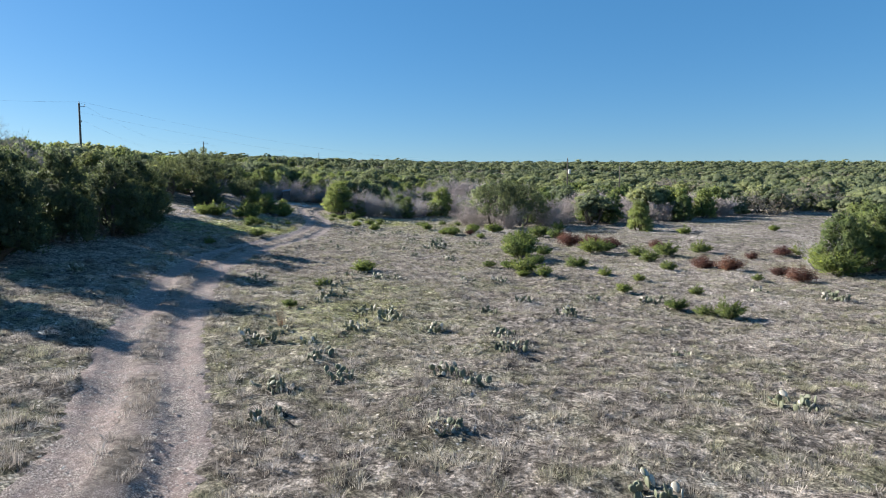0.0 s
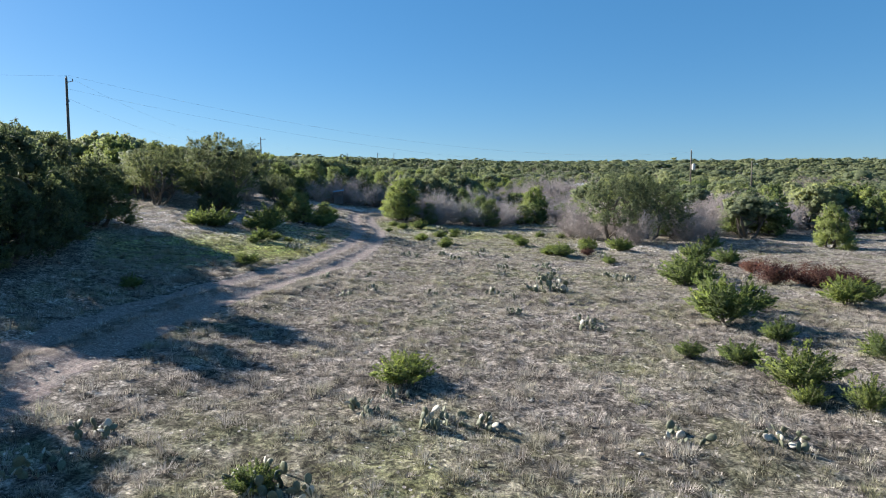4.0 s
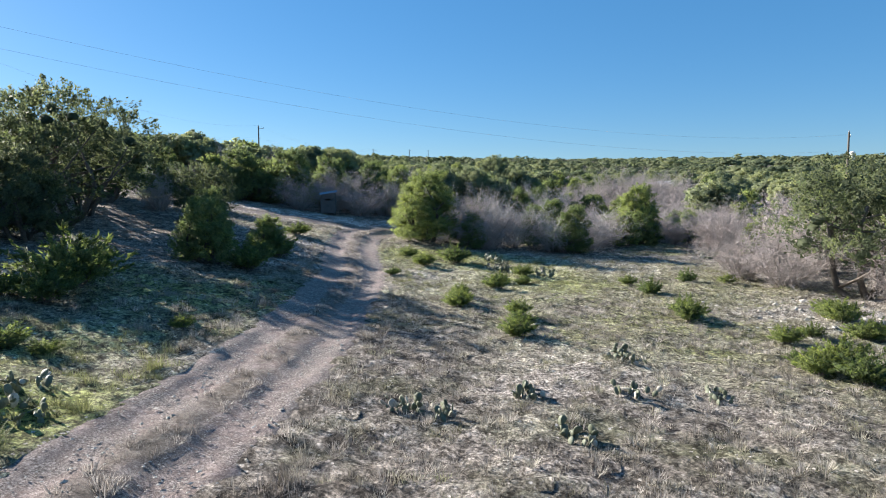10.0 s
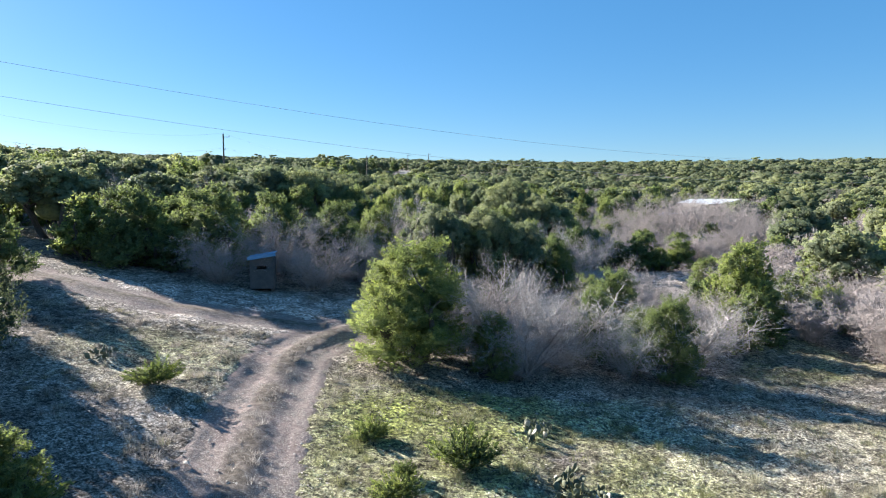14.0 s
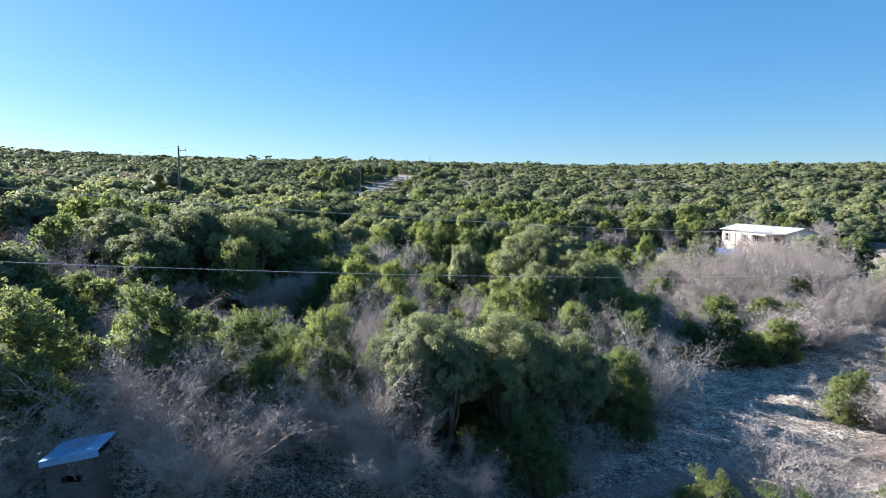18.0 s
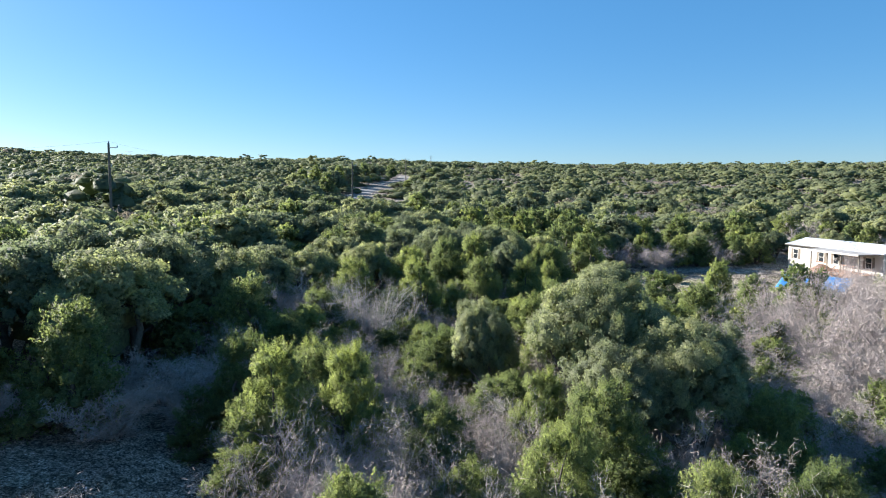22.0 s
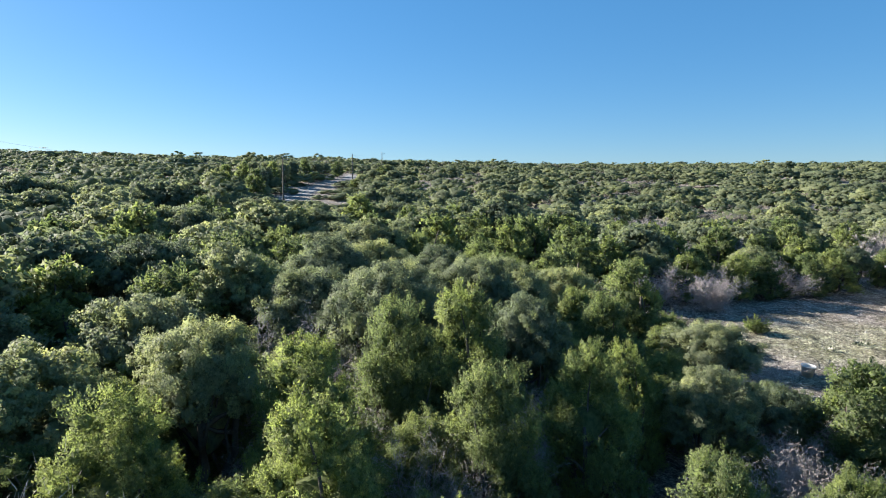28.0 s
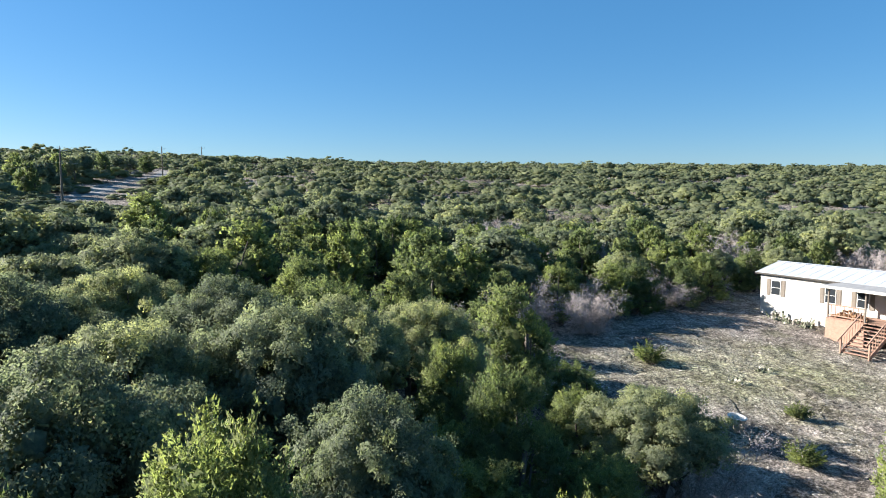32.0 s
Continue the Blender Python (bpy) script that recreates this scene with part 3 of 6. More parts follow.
def tufts_of(kind, c, size, rng, count):
    """Sprays on the outside of the lobes: place, way out, lobe."""
    n = count * 6
    w = rng.choice(len(c), n, p=size ** 2 / (size ** 2).sum())
    d = unit(rng.normal(size=(n, 3)))
    d[:, 2] = np.where(d[:, 2] < -0.45, -d[:, 2], d[:, 2])
    reach = rng.uniform(0.7, 1.05, n) + (rng.random(n) < 0.26) * rng.uniform(0.08, 0.6, n)
    p = c[w] + d * (size[w] * reach)[:, None] * (1, 1, 0.92)
    gap = np.linalg.norm(p[:, None] - c[None], axis=2) / size[None]
    gap[np.arange(n), w] = 9
    ragged = np.sin(p[:, 0] * 3.1 + 1) * np.sin(p[:, 1] * 2.7) * np.sin(p[:, 2] * 3.3 + 2)
    ok = (gap.min(1) > 0.75) & (ragged < (0.36 if kind == "cedar" else 0.46)) & (p[:, 2] > 0.12)
    pick = np.where(ok)[0][:count]
    return p[pick], d[pick], w[pick]


def hearts(c, size, rng, shape, share):
    """The leafy inside of each lobe: an uneven closed lump, with soft outward normals."""
    way, tri = shape
    v = c[:, None] + size[:, None, None] * share * way[None] * rng.uniform(0.78, 1.18, (len(c), len(way), 1))
    f = tri[None] + (np.arange(len(c)) * len(way))[:, None, None]
    return v.reshape(-1, 3), f.reshape(-1, 3), np.tile(way, (len(c), 1))


def crown_mesh(kind, seed, tufts, per, length, width, material):
    rng = np.random.default_rng(seed)
    c, size = lobes_of(kind, rng)
    p, d, w = tufts_of(kind, c, size, rng, tufts)
    m = len(p)
    big = rng.uniform(0.7, 1.3, (m, 1, 1))
    n = m * per
    if kind != "oak":
        axis = unit(d * 0.75 + rng.normal(size=(m, 3)) * 0.35 + (0, 0, 0.75))[:, None]
        t = rng.uniform(0, 1, (m, per, 1))
        q = p[:, None] + big * (axis * (t - 0.35) * 0.46 + rng.normal(size=(m, per, 3)) * 0.12 * (1.15 - t))
        ways = (axis + rng.normal(size=(m, per, 3)) * 0.5).reshape(-1, 3)
    else:
        round_ = unit(rng.normal(size=(m, per, 3)) + d[:, None] * 0.5)
        q = p[:, None] + big * round_ * rng.uniform(0.4, 1.0, (m, per, 1)) * (0.25, 0.25, 0.2)
        out_leaf = round_.reshape(-1, 3)
        ways = unit(np.cross(np.repeat(d, per, 0), rng.normal(size=(n, 3)))) + rng.normal(size=(n, 3)) * 0.5
    q = q.reshape(-1, 3)
    out = np.repeat(d, per, 0) if kind != "oak" else unit(np.repeat(d, per, 0) * 0.7 + out_leaf)
    v, f = leaves(q, ways, length, width, rng, out if kind == "oak" else None, 0.4)
    whole = unit(q - (0, 0, 2.0))
    v, normal = outward(v, unit(0.5 * out + 0.4 * whole + np.repeat(rng.normal(size=(m, 3)), per, 0) * 0.3 + (0, 0, 0.5)), 0.72)
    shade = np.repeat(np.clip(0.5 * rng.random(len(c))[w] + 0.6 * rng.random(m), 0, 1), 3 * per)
    k = 30 if kind == "cedar" else 50
    w2 = np.repeat(np.arange(len(c)), k)
    d2 = unit(rng.normal(size=(len(w2), 3)))
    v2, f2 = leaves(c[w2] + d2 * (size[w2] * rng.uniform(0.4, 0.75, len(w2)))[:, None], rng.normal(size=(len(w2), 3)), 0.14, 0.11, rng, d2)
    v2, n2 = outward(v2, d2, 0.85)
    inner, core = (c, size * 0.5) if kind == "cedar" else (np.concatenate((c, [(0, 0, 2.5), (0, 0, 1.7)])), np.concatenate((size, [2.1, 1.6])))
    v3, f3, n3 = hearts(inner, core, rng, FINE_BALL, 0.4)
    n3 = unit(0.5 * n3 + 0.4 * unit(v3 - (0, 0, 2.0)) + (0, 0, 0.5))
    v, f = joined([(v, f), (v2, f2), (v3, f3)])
    # inner leaves and lumps get a fixed darker tone: crown shade in the colour
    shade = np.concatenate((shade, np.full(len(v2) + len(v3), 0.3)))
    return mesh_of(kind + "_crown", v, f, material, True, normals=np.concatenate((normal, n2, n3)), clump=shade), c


def trunk_mesh(name, centres, seed, stems, thick, material=None):
    rng = np.random.default_rng(seed)
    pieces, joints = [], []
    heads = rng.permutation(len(centres))
    first = 0
    for s in range(stems):
        a = 2 * np.pi * s / stems + rng.uniform(-0.5, 0.5)
        foot = np.array((0.12 * np.cos(a), 0.12 * np.sin(a), -0.25))
        goal = np.array((np.cos(a) * 0.7, np.sin(a) * 0.7, rng.uniform(2.4, 3.4)))
        t = np.linspace(0, 1, 6)[:, None]
        path = foot + (goal - foot) * t + (rng.normal(size=(6, 3)) * 0.1 + (np.array((np.cos(a), np.sin(a), 0)) * 0.5 * np.sin(t * 3.14)))
        stem = len(pieces)
        pieces.append(tube(path, thick * np.linspace(1, 0.5, 6), 6))
        if s:
            joints.append((first, 0, stem, 6, 6))
        for h in heads[s::stems][:5]:
            k = int(rng.integers(1, 5))
            t2 = np.linspace(0, 1, 4)[:, None]
            limb = path[k] + (centres[h] - path[k]) * t2 + rng.normal(size=(4, 3)) * 0.07
            limb[0] = path[k]
            joints.append((stem, k, len(pieces), 6, 4))
            pieces.append(tube(limb, thick * 0.55 * np.array((1, 0.75, 0.5, 0.2)), 4))
    return mesh_of(name, *linked(pieces, joints), material or BARK, True)


def twigs_mesh(seed, material, stems=9, fine=5, width=0.022, thick=0.035, limbs=3, twig=0.2, limb=0.3, reach=1.0):
    """Stems and limbs as tubes, twigs as slim blades: a leafless crown 5 m tall."""
    rng = np.random.default_rng(seed)
    wood, joints, at, to = [], [], [], []
    for s in range(stems):
        a = 2 * np.pi * s / stems + rng.uniform(-0.4, 0.4)
        lean = rng.uniform(0.2, 1.0)
        d = unit(np.array((np.cos(a) * lean, np.sin(a) * lean, 1.0)))
        t = np.linspace(0, 1, 7)[:, None]
        path = np.array((0.15 * np.cos(a), 0.15 * np.sin(a), -0.2)) + d * t * rng.uniform(2.6, 4.2) + np.cumsum(rng.normal(size=(7, 3)) * 0.09, 0) * t
        stem = len(wood)
        wood.append(tube(path, thick * np.linspace(1, 0.25, 7), 4))
        if s:
            joints.append((0, 0, stem, 4, 4))
        for k in range(1, 7):
            for _ in range(limbs):
                b = unit(d * 0.7 + rng.normal(size=3) * 0.85 + (0, 0, 0.15))
                line = path[k] + b * np.linspace(0, reach, 5)[:, None] * rng.uniform(0.6, 1.5) + np.cumsum(rng.normal(size=(5, 3)) * 0.07, 0)
                line[0] = path[k]
                joints.append((stem, k, len(wood), 4, 3))
                wood.append(tube(line, thick * limb * np.array((1, 0.8, 0.6, 0.4, 0.2)), 3))
                for q in range(1, 5):
                    base = line[q] + rng.normal(size=(fine, 3)) * 0.45 * limb
                    w = unit(b * 0.7 + rng.normal(size=(fine, 3)) + (0, 0, 0.25))
                    at.append(base + w * 0.1)
                    to.append(w)
    at, to = np.concatenate(at), np.concatenate(to)
    blade = leaves(at, to, twig, width, rng)
    return mesh_of("twigs", *linked(wood, joints), material, True), mesh_of("fine_twigs", *blade, material)


KINDS = {}
for i in range(4):
    for level, (tj, pj, lj, wj, to, po, lo, wo) in (("close", (820, 84, 0.066, 0.025, 620, 140, 0.05, 0.04)), ("near", (600, 34, 0.12, 0.05, 520, 56, 0.085, 0.066)), ("far", (320, 15, 0.22, 0.11, 340, 20, 0.17, 0.14))):
        if level == "close" and i > 2:
            continue
        cj, mj = crown_mesh("juniper", 10 + i, tj, pj, lj, wj, JUNIPER)[::-1]
        co, mo = crown_mesh("oak", 50 + i, to, po, lo, wo, OAK)[::-1]
        KINDS.setdefault("juniper_" + level, []).append((trunk_mesh("trunk", cj, i, 3, 0.12), mj))
        KINDS.setdefault("oak_" + level, []).append((trunk_mesh("trunk", co, 9 + i, 3, 0.16), mo))
    KINDS.setdefault("bare_near", []).append(twigs_mesh(90 + i, TWIG, 13, 12, 0.0125, 0.038, limbs=4, twig=0.26))
    KINDS.setdefault("bare_far", []).append(twigs_mesh(110 + i, TWIG, 9, 10, 0.03, 0.045, limbs=3, twig=0.46))
    # juniper crowns again, in the foliage colour darkened for backlit shade
    ck, mk = crown_mesh("juniper", 40 + i, 620, 34, 0.12, 0.046, SHADED_JUNIPER)[::-1]
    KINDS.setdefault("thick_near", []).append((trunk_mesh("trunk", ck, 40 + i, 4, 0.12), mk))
    if i < 3:
        cc, mc = crown_mesh("cedar", 70 + i, 400, 46, 0.12, 0.042, SHADED_JUNIPER)[::-1]
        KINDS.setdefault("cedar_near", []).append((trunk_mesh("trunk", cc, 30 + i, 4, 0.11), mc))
        KINDS.setdefault("pale_near", []).append(twigs_mesh(130 + i, PALE_TWIG, 12, 5, 0.0095, 0.036, limbs=6, twig=0.3, limb=0.42, reach=1.15))
WORDS = {
    "juniper": ("juniper_tree", "trunk", "crown", "dark green bushy juniper tree on dry ground", "tree", "junipers of the woods"),
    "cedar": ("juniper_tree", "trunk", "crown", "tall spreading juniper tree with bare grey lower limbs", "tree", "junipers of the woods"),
    "thick": ("juniper_tree", "trunk", "crown", "dense juniper tree at the edge of the field, backlit shade put into its dark grey-green", "tree", "junipers of the woods"),
    "oak": ("live_oak", "trunk", "crown", "grey-green rounded live oak tree in the woods", "tree", "live oaks of the woods"),
    "bare": ("bare_tree", "trunk", "crown", "leafless grey-brown brushy tree in winter", "tree", "leafless trees of the woods"),
    "pale": ("dead_tree", "trunk", "crown", "dead bleached pale grey tree with fine bare twigs", "dead tree", "dead trees of the woods"),
}
placed = []


def plant(kind, x, y, tall, wide=1.0, near=True, rng=random, label=""):
    line_x = np.interp(y, (0, 100, 155), (0, -16, -25))
    close = kind in ("juniper", "oak") and abs(x - line_x) < 11 and 104 < y < 180
    choices = KINDS[kind + ("_close" if close else "_near" if near or kind in ("pale", "cedar") else "_far")]
    trunk, crown = choices[rng.randrange(len(choices))]
    name, a, b, words, category, group = WORDS[kind]
    root = new(name)
    root.empty_display_size = 0.3
    s = tall / 5.0
    root.matrix_world = pose(x, y, float(height(x, y)) - 0.02, rng.uniform(-4, 4), rng.uniform(-4, 4), rng.uniform(0, 360)) @ Matrix.Diagonal((s * wide, s * wide, s, 1))
    tagged(root, label or words, category, group)
    part(a, trunk, root)
    part(b, crown, root)
    placed.append((x, y, 0.45 * tall * wide))
    return root


# the trees that stand singly or at the edges: kind, x, y, height, breadth
EDGE_TREES = (
    ("thick", -23.4, 25.3, 4.6, 1.1), ("thick", -23.7, 32, 5.9, 1.1), ("thick", -27.6, 36, 4.2, 1.2), ("thick", -24.8, 39.8, 5.7, 1.05), ("thick", -28.9, 42.9, 4.0, 1.3), ("thick", -25.2, 46.4, 5.6, 1.15), ("bare", -44, 58, 7.6, 1.2), ("thick", -31.5, 44.5, 5.2, 1.3), ("thick", -33, 40, 5.4, 1.3), ("thick", -25.6, 50.2, 5.8, 1.1), ("thick", -27.2, 54.0, 4.2, 1.4), ("thick", -29.5, 56.5, 4.4, 1.4),
    ("thick", -30.5, 62.5, 4.4, 1.4), ("thick", -33.5, 58, 5.5, 1.3), ("thick", -36, 65.5, 5.2, 1.3), ("cedar", -36.0, 78.5, 5.2, 1.1),
    ("cedar", -33.9, 85.8, 6.8, 1.25), ("thick", -31.5, 81, 4.0, 1.2), ("cedar", -36.5, 90, 5.6, 1.2), ("juniper", -24.6, 83.6, 3.0, 1.2),
    ("juniper", -25.8, 86, 2.4, 1.4), ("juniper", -24.0, 88.7, 2.0, 1.4), ("cedar", -31.2, 94.0, 3.8, 1.1), ("juniper", -28.6, 90.4, 2.6, 1.5), ("bare", -36.6, 97.5, 3.6, 1.2), ("juniper", -40.5, 103.8, 4.2, 1.2),
)
SOLO_TREES = (
    ("juniper", -18.9, 104.6, 5.2, 1.45), ("pale", -15.6, 106.4, 4.9, 1.2), ("pale", -12.6, 107.2, 4.4, 1.3), ("bare", -14.2, 105.1, 4.0, 1.4), ("bare", -16.8, 107.4, 4.6, 1.2), ("pale", -9.6, 107, 3.6, 1.4), ("juniper", -11.2, 108.4, 3.4, 1.0), ("juniper", -15.4, 104.6, 2.6, 1.2),
    ("cedar", 6.6, 93.6, 7.0, 1.25), ("bare", 3.6, 96, 4.2, 1.4), ("cedar", 10.2, 98.6, 6.4, 1.2), ("bare", 2.0, 98.6, 3.6, 1.3), ("bare", 8.0, 91.2, 4.0, 1.2), ("juniper", 13.5, 102.5, 5.2, 1.2), ("bare", 18, 105.5, 5.0, 1.2), ("juniper", 23, 108, 5.0, 1.3), ("bare", 28, 110, 5.2, 1.2), ("bare", 14.5, 98.5, 4.4, 1.3), ("juniper", 26.8, 92.4, 4.2, 1.2),
    ("pale", 0.3, 122.4, 3.5, 1.5), ("bare", 4, 117.6, 4.2, 1.2), ("juniper", -8.2, 106.8, 3.6, 1.2), ("pale", -7.2, 108.2, 3.8, 1.4), ("bare", 5, 121, 4.4, 1.3), ("bare", -0.6, 130.2, 3.4, 1.5), ("juniper", -1.8, 130.8, 2.6, 1.4), ("juniper", 28.5, 46.5, 4.4, 1.1), ("pale", 27.4, 48.2, 3.6, 0.9), ("juniper", 31.5, 47.5, 4.8, 1.2), ("juniper", 38.5, 60, 5, 1.2), ("bare", 33.5, 50.5, 4.0, 1.2),
)
# the trees of the woods that stand out: kind, x, y, height of the top above the valley's mouth, crown's radius
WOOD_FRONT = (
    ("juniper", -34.2, 113.4, 10.9, 2.7), ("juniper", -37.8, 111.4, 10.8, 2.5), ("bare", -32.0, 111.0, 8.6, 2.0), ("bare", -30.3, 115.6, 9.9, 2.7), ("juniper", -32.0, 118.2, 10.4, 2.2), ("juniper", -27.4, 117.6, 9.8, 2.0), ("bare", -27.2, 113.6, 8.9, 2.3),
    ("bare", -23.7, 118.2, 10.1, 2.3), ("juniper", -25.4, 120.4, 9.6, 1.8), ("oak", -20.8, 118.9, 9.8, 2.2), ("oak", -18.0, 120.8, 9.6, 2.3), ("bare", -21.6, 116.3, 7.6, 1.7), ("oak", -15.6, 122.8, 8.6, 2.0), ("juniper", -13.4, 124.6, 7.4, 1.6), ("juniper", -17.0, 118.6, 6.6, 1.4),
    ("pale", -11.7, 128.4, 8.6, 2.0), ("juniper", -12.8, 126.6, 6.8, 1.2), ("bare", -35.2, 119.4, 9.4, 2.3), ("juniper", -38.6, 117.0, 10.2, 2.3), ("bare", -14.6, 126.6, 8.2, 2.0), ("oak", -21.6, 122.6, 9.4, 2.0), ("juniper", -18.6, 125.0, 8.8, 1.8), ("bare", -23.4, 124.6, 9.0, 1.9),
)
WOOD_LEFT = (
    ("oak", -46.8, 135.2, 13.4, 3.2), ("oak", -42.2, 137.2, 13.8, 3.1), ("oak", -38.6, 137.4, 13.4, 2.9), ("oak", -39.6, 141.6, 13.7, 2.9), ("oak", -44.2, 142.2, 13.8, 3.0), ("oak", -37.8, 145.0, 12.7, 2.5), ("juniper", -34.6, 141.2, 11.2, 2.0), ("oak", -42.0, 131.6, 12.2, 2.6), ("juniper", -37.0, 133.4, 11.2, 1.9),
    ("juniper", -28.7, 132.5, 10.5, 1.7), ("juniper", -26.8, 134.4, 10.1, 1.5), ("juniper", -31.2, 135.6, 10.2, 1.7), ("bare", -26.6, 128.3, 9.9, 1.8), ("bare", -24.4, 131.0, 9.2, 1.8), ("juniper", -24.2, 127.6, 9.0, 1.5), ("bare", -33.4, 137.8, 9.8, 1.9), ("juniper", -29.6, 138.2, 9.4, 1.3),
    ("bare", -21.8, 129.6, 9.0, 1.9), ("juniper", -19.6, 131.8, 8.9, 1.6), ("bare", -17.6, 129.4, 8.6, 1.9), ("juniper", -15.4, 131.4, 8.2, 1.6), ("bare", -22.2, 134.6, 8.8, 1.9), ("juniper", -18.4, 134.8, 9.3, 1.7), ("bare", -14.8, 134.6, 8.4, 1.9), ("juniper", -20.4, 137.4, 8.8, 1.4), ("bare", -24.6, 137.6, 8.6, 1.6), ("juniper", -12.2, 133.6, 7.6, 1.5), ("bare", -27.4, 139.8, 8.8, 1.6),
    ("oak", -18.2, 142.4, 12.2, 3.2), ("oak", -15.4, 139.6, 10.7, 2.5), ("oak", -17.8, 138.4, 9.8, 2.1), ("oak", -13.6, 143.6, 9.8, 2.2), ("oak", -23.3, 142.4, 10.7, 1.6), ("juniper", -12.4, 138.6, 8.2, 1.7), ("juniper", -20.6, 146.8, 8.6, 1.7), ("juniper", -12.8, 147.6, 8.6, 1.7),
)
WOOD_BRUSH = (
    ("bare", -4.2, 152.4, 8.8, 2.4), ("bare", -10.2, 155.2, 8.6, 2.3), ("bare", -7.3, 151.6, 7.9, 2.3), ("bare", -4.4, 157.0, 11.2, 2.5), ("bare", 0.2, 156.0, 11.2, 2.6), ("bare", 1.6, 161.0, 11.2, 2.6), ("bare", 4.6, 158.4, 11.0, 2.6), ("bare", -1.6, 151.0, 8.0, 2.3), ("juniper", -1.4, 147.6, 6.6, 1.7), ("juniper", -5.0, 146.6, 6.8, 1.6), ("bare", -8.4, 147.4, 7.4, 2.2), ("bare", -4.0, 142.6, 6.6, 2.1), ("bare", -8.0, 142.4, 6.8, 2.1), ("juniper", -2.2, 140.4, 6.2, 1.6), ("bare", 1.4, 144.8, 6.8, 2.3), ("bare", 4.6, 150.2, 9.0, 2.5), ("bare", -12.2, 141.4, 7.6, 2.0), ("bare", 8.2, 154.6, 9.8, 2.5), ("bare", -2.2, 163.0, 10.6, 2.5), ("bare", 3.6, 165.4, 10.6, 2.6), ("bare", -6.6, 161.0, 9.8, 2.3), ("bare", 7.6, 162.0, 10.6, 2.6),
)
WOOD_BACK = (
    ("pale", -30.4, 148.2, 11.2, 2.0), ("pale", -34.6, 148.8, 11.0, 2.0), ("oak", -40.2, 154.3, 12.1, 2.4), ("oak", -37.1, 154.8, 11.7, 2.2), ("oak", -41.4, 157.4, 12.2, 2.3), ("oak", -33.8, 157.4, 12.1, 2.1), ("oak", -37.2, 160.2, 12.4, 2.3), ("oak", -38.6, 150.6, 11.8, 2.2), ("juniper", -33.4, 152.6, 11.0, 1.8), ("juniper", -29.1, 153.3, 11.2, 1.8), ("juniper", -30.2, 156.6, 11.7, 1.9), ("juniper", -28.6, 160.0, 11.9, 1.9), ("juniper", -26.7, 162.0, 12.3, 2.0), ("juniper", -25.4, 157.6, 10.8, 1.7), ("juniper", -22.6, 160.6, 10.6, 1.7), ("juniper", -26.3, 152.4, 9.6, 1.5), ("bare", -26.8, 150.2, 9.0, 1.6), ("bare", -27.2, 156.0, 9.4, 1.3),
    ("oak", -30.2, 164.6, 12.8, 2.6), ("oak", -33.4, 166.2, 12.7, 2.6), ("oak", -34.6, 171.4, 13.3, 2.7), ("oak", -30.6, 169.2, 12.7, 2.6), ("oak", -27.0, 170.8, 12.8, 2.6), ("oak", -25.0, 166.3, 11.4, 2.0), ("oak", -38.0, 168.0, 13.3, 2.7), ("oak", -41.8, 168.2, 13.6, 2.7), ("oak", -38.2, 182.0, 13.3, 2.7), ("oak", -33.8, 177.6, 13.0, 2.6), ("oak", -29.6, 175.8, 12.6, 2.5), ("oak", -22.6, 178.2, 11.5, 2.5), ("oak", -25.6, 174.6, 12.0, 2.3), ("oak", -36.2, 194.2, 12.6, 2.7),
    ("juniper", -21.3, 169.6, 11.0, 1.9), ("juniper", -22.2, 173.2, 10.8, 1.8), ("juniper", -21.0, 163.5, 10.2, 1.2), ("oak", -18.1, 163.8, 9.4, 1.9), ("oak", -15.6, 165.2, 8.6, 1.5), ("juniper", -20.5, 154.7, 9.7, 1.6), ("juniper", -17.2, 156.4, 9.0, 1.5), ("bare", -18.6, 158.6, 8.4, 1.8), ("juniper", -14.6, 158.2, 8.4, 1.4), ("bare", -15.8, 161.2, 7.8, 1.6), ("juniper", -18.8, 168.0, 8.6, 1.5), ("juniper", -7.7, 170.3, 9.6, 1.7), ("juniper", -4.2, 172.4, 8.4, 1.6), ("bare", -21.5, 182.6, 10.2, 2.2), ("juniper", -18.4, 186.4, 9.6, 1.9), ("bare", -18.0, 191.2, 9.4, 2.3), ("juniper", -16.2, 195.2, 10.0, 2.1), ("bare", -13.4, 196.2, 9.6, 2.4), ("juniper", -11.0, 198.2, 10.2, 2.1), ("bare", -8.6, 198.6, 9.4, 2.2), ("juniper", -6.2, 200.0, 10.0, 2.0), ("juniper", -3.6, 200.8, 9.8, 2.1), ("bare", -1.2, 202.2, 9.6, 2.2), ("juniper", 1.2, 203.4, 10.0, 2.1), ("juniper", 4.0, 205.2, 10.2, 2.1), ("oak", 7.0, 208.2, 10.4, 2.3), ("juniper", 11.2, 209.0, 10.0, 2.1), ("oak", 15.6, 210.6, 10.4, 2.4), ("oak", -13.8, 200.4, 10.8, 2.3), ("juniper", -9.0, 203.0, 10.4, 2.1), ("oak", -3.0, 205.6, 10.6, 2.3), ("oak", -50.6, 185.6, 15.0, 3.2),
)
rng_trees = random.Random(5)
for group_of in (EDGE_TREES, SOLO_TREES):
    for kind, x, y, tall, wide in group_of:
        plant(kind, x, y, tall, wide, True, rng_trees)
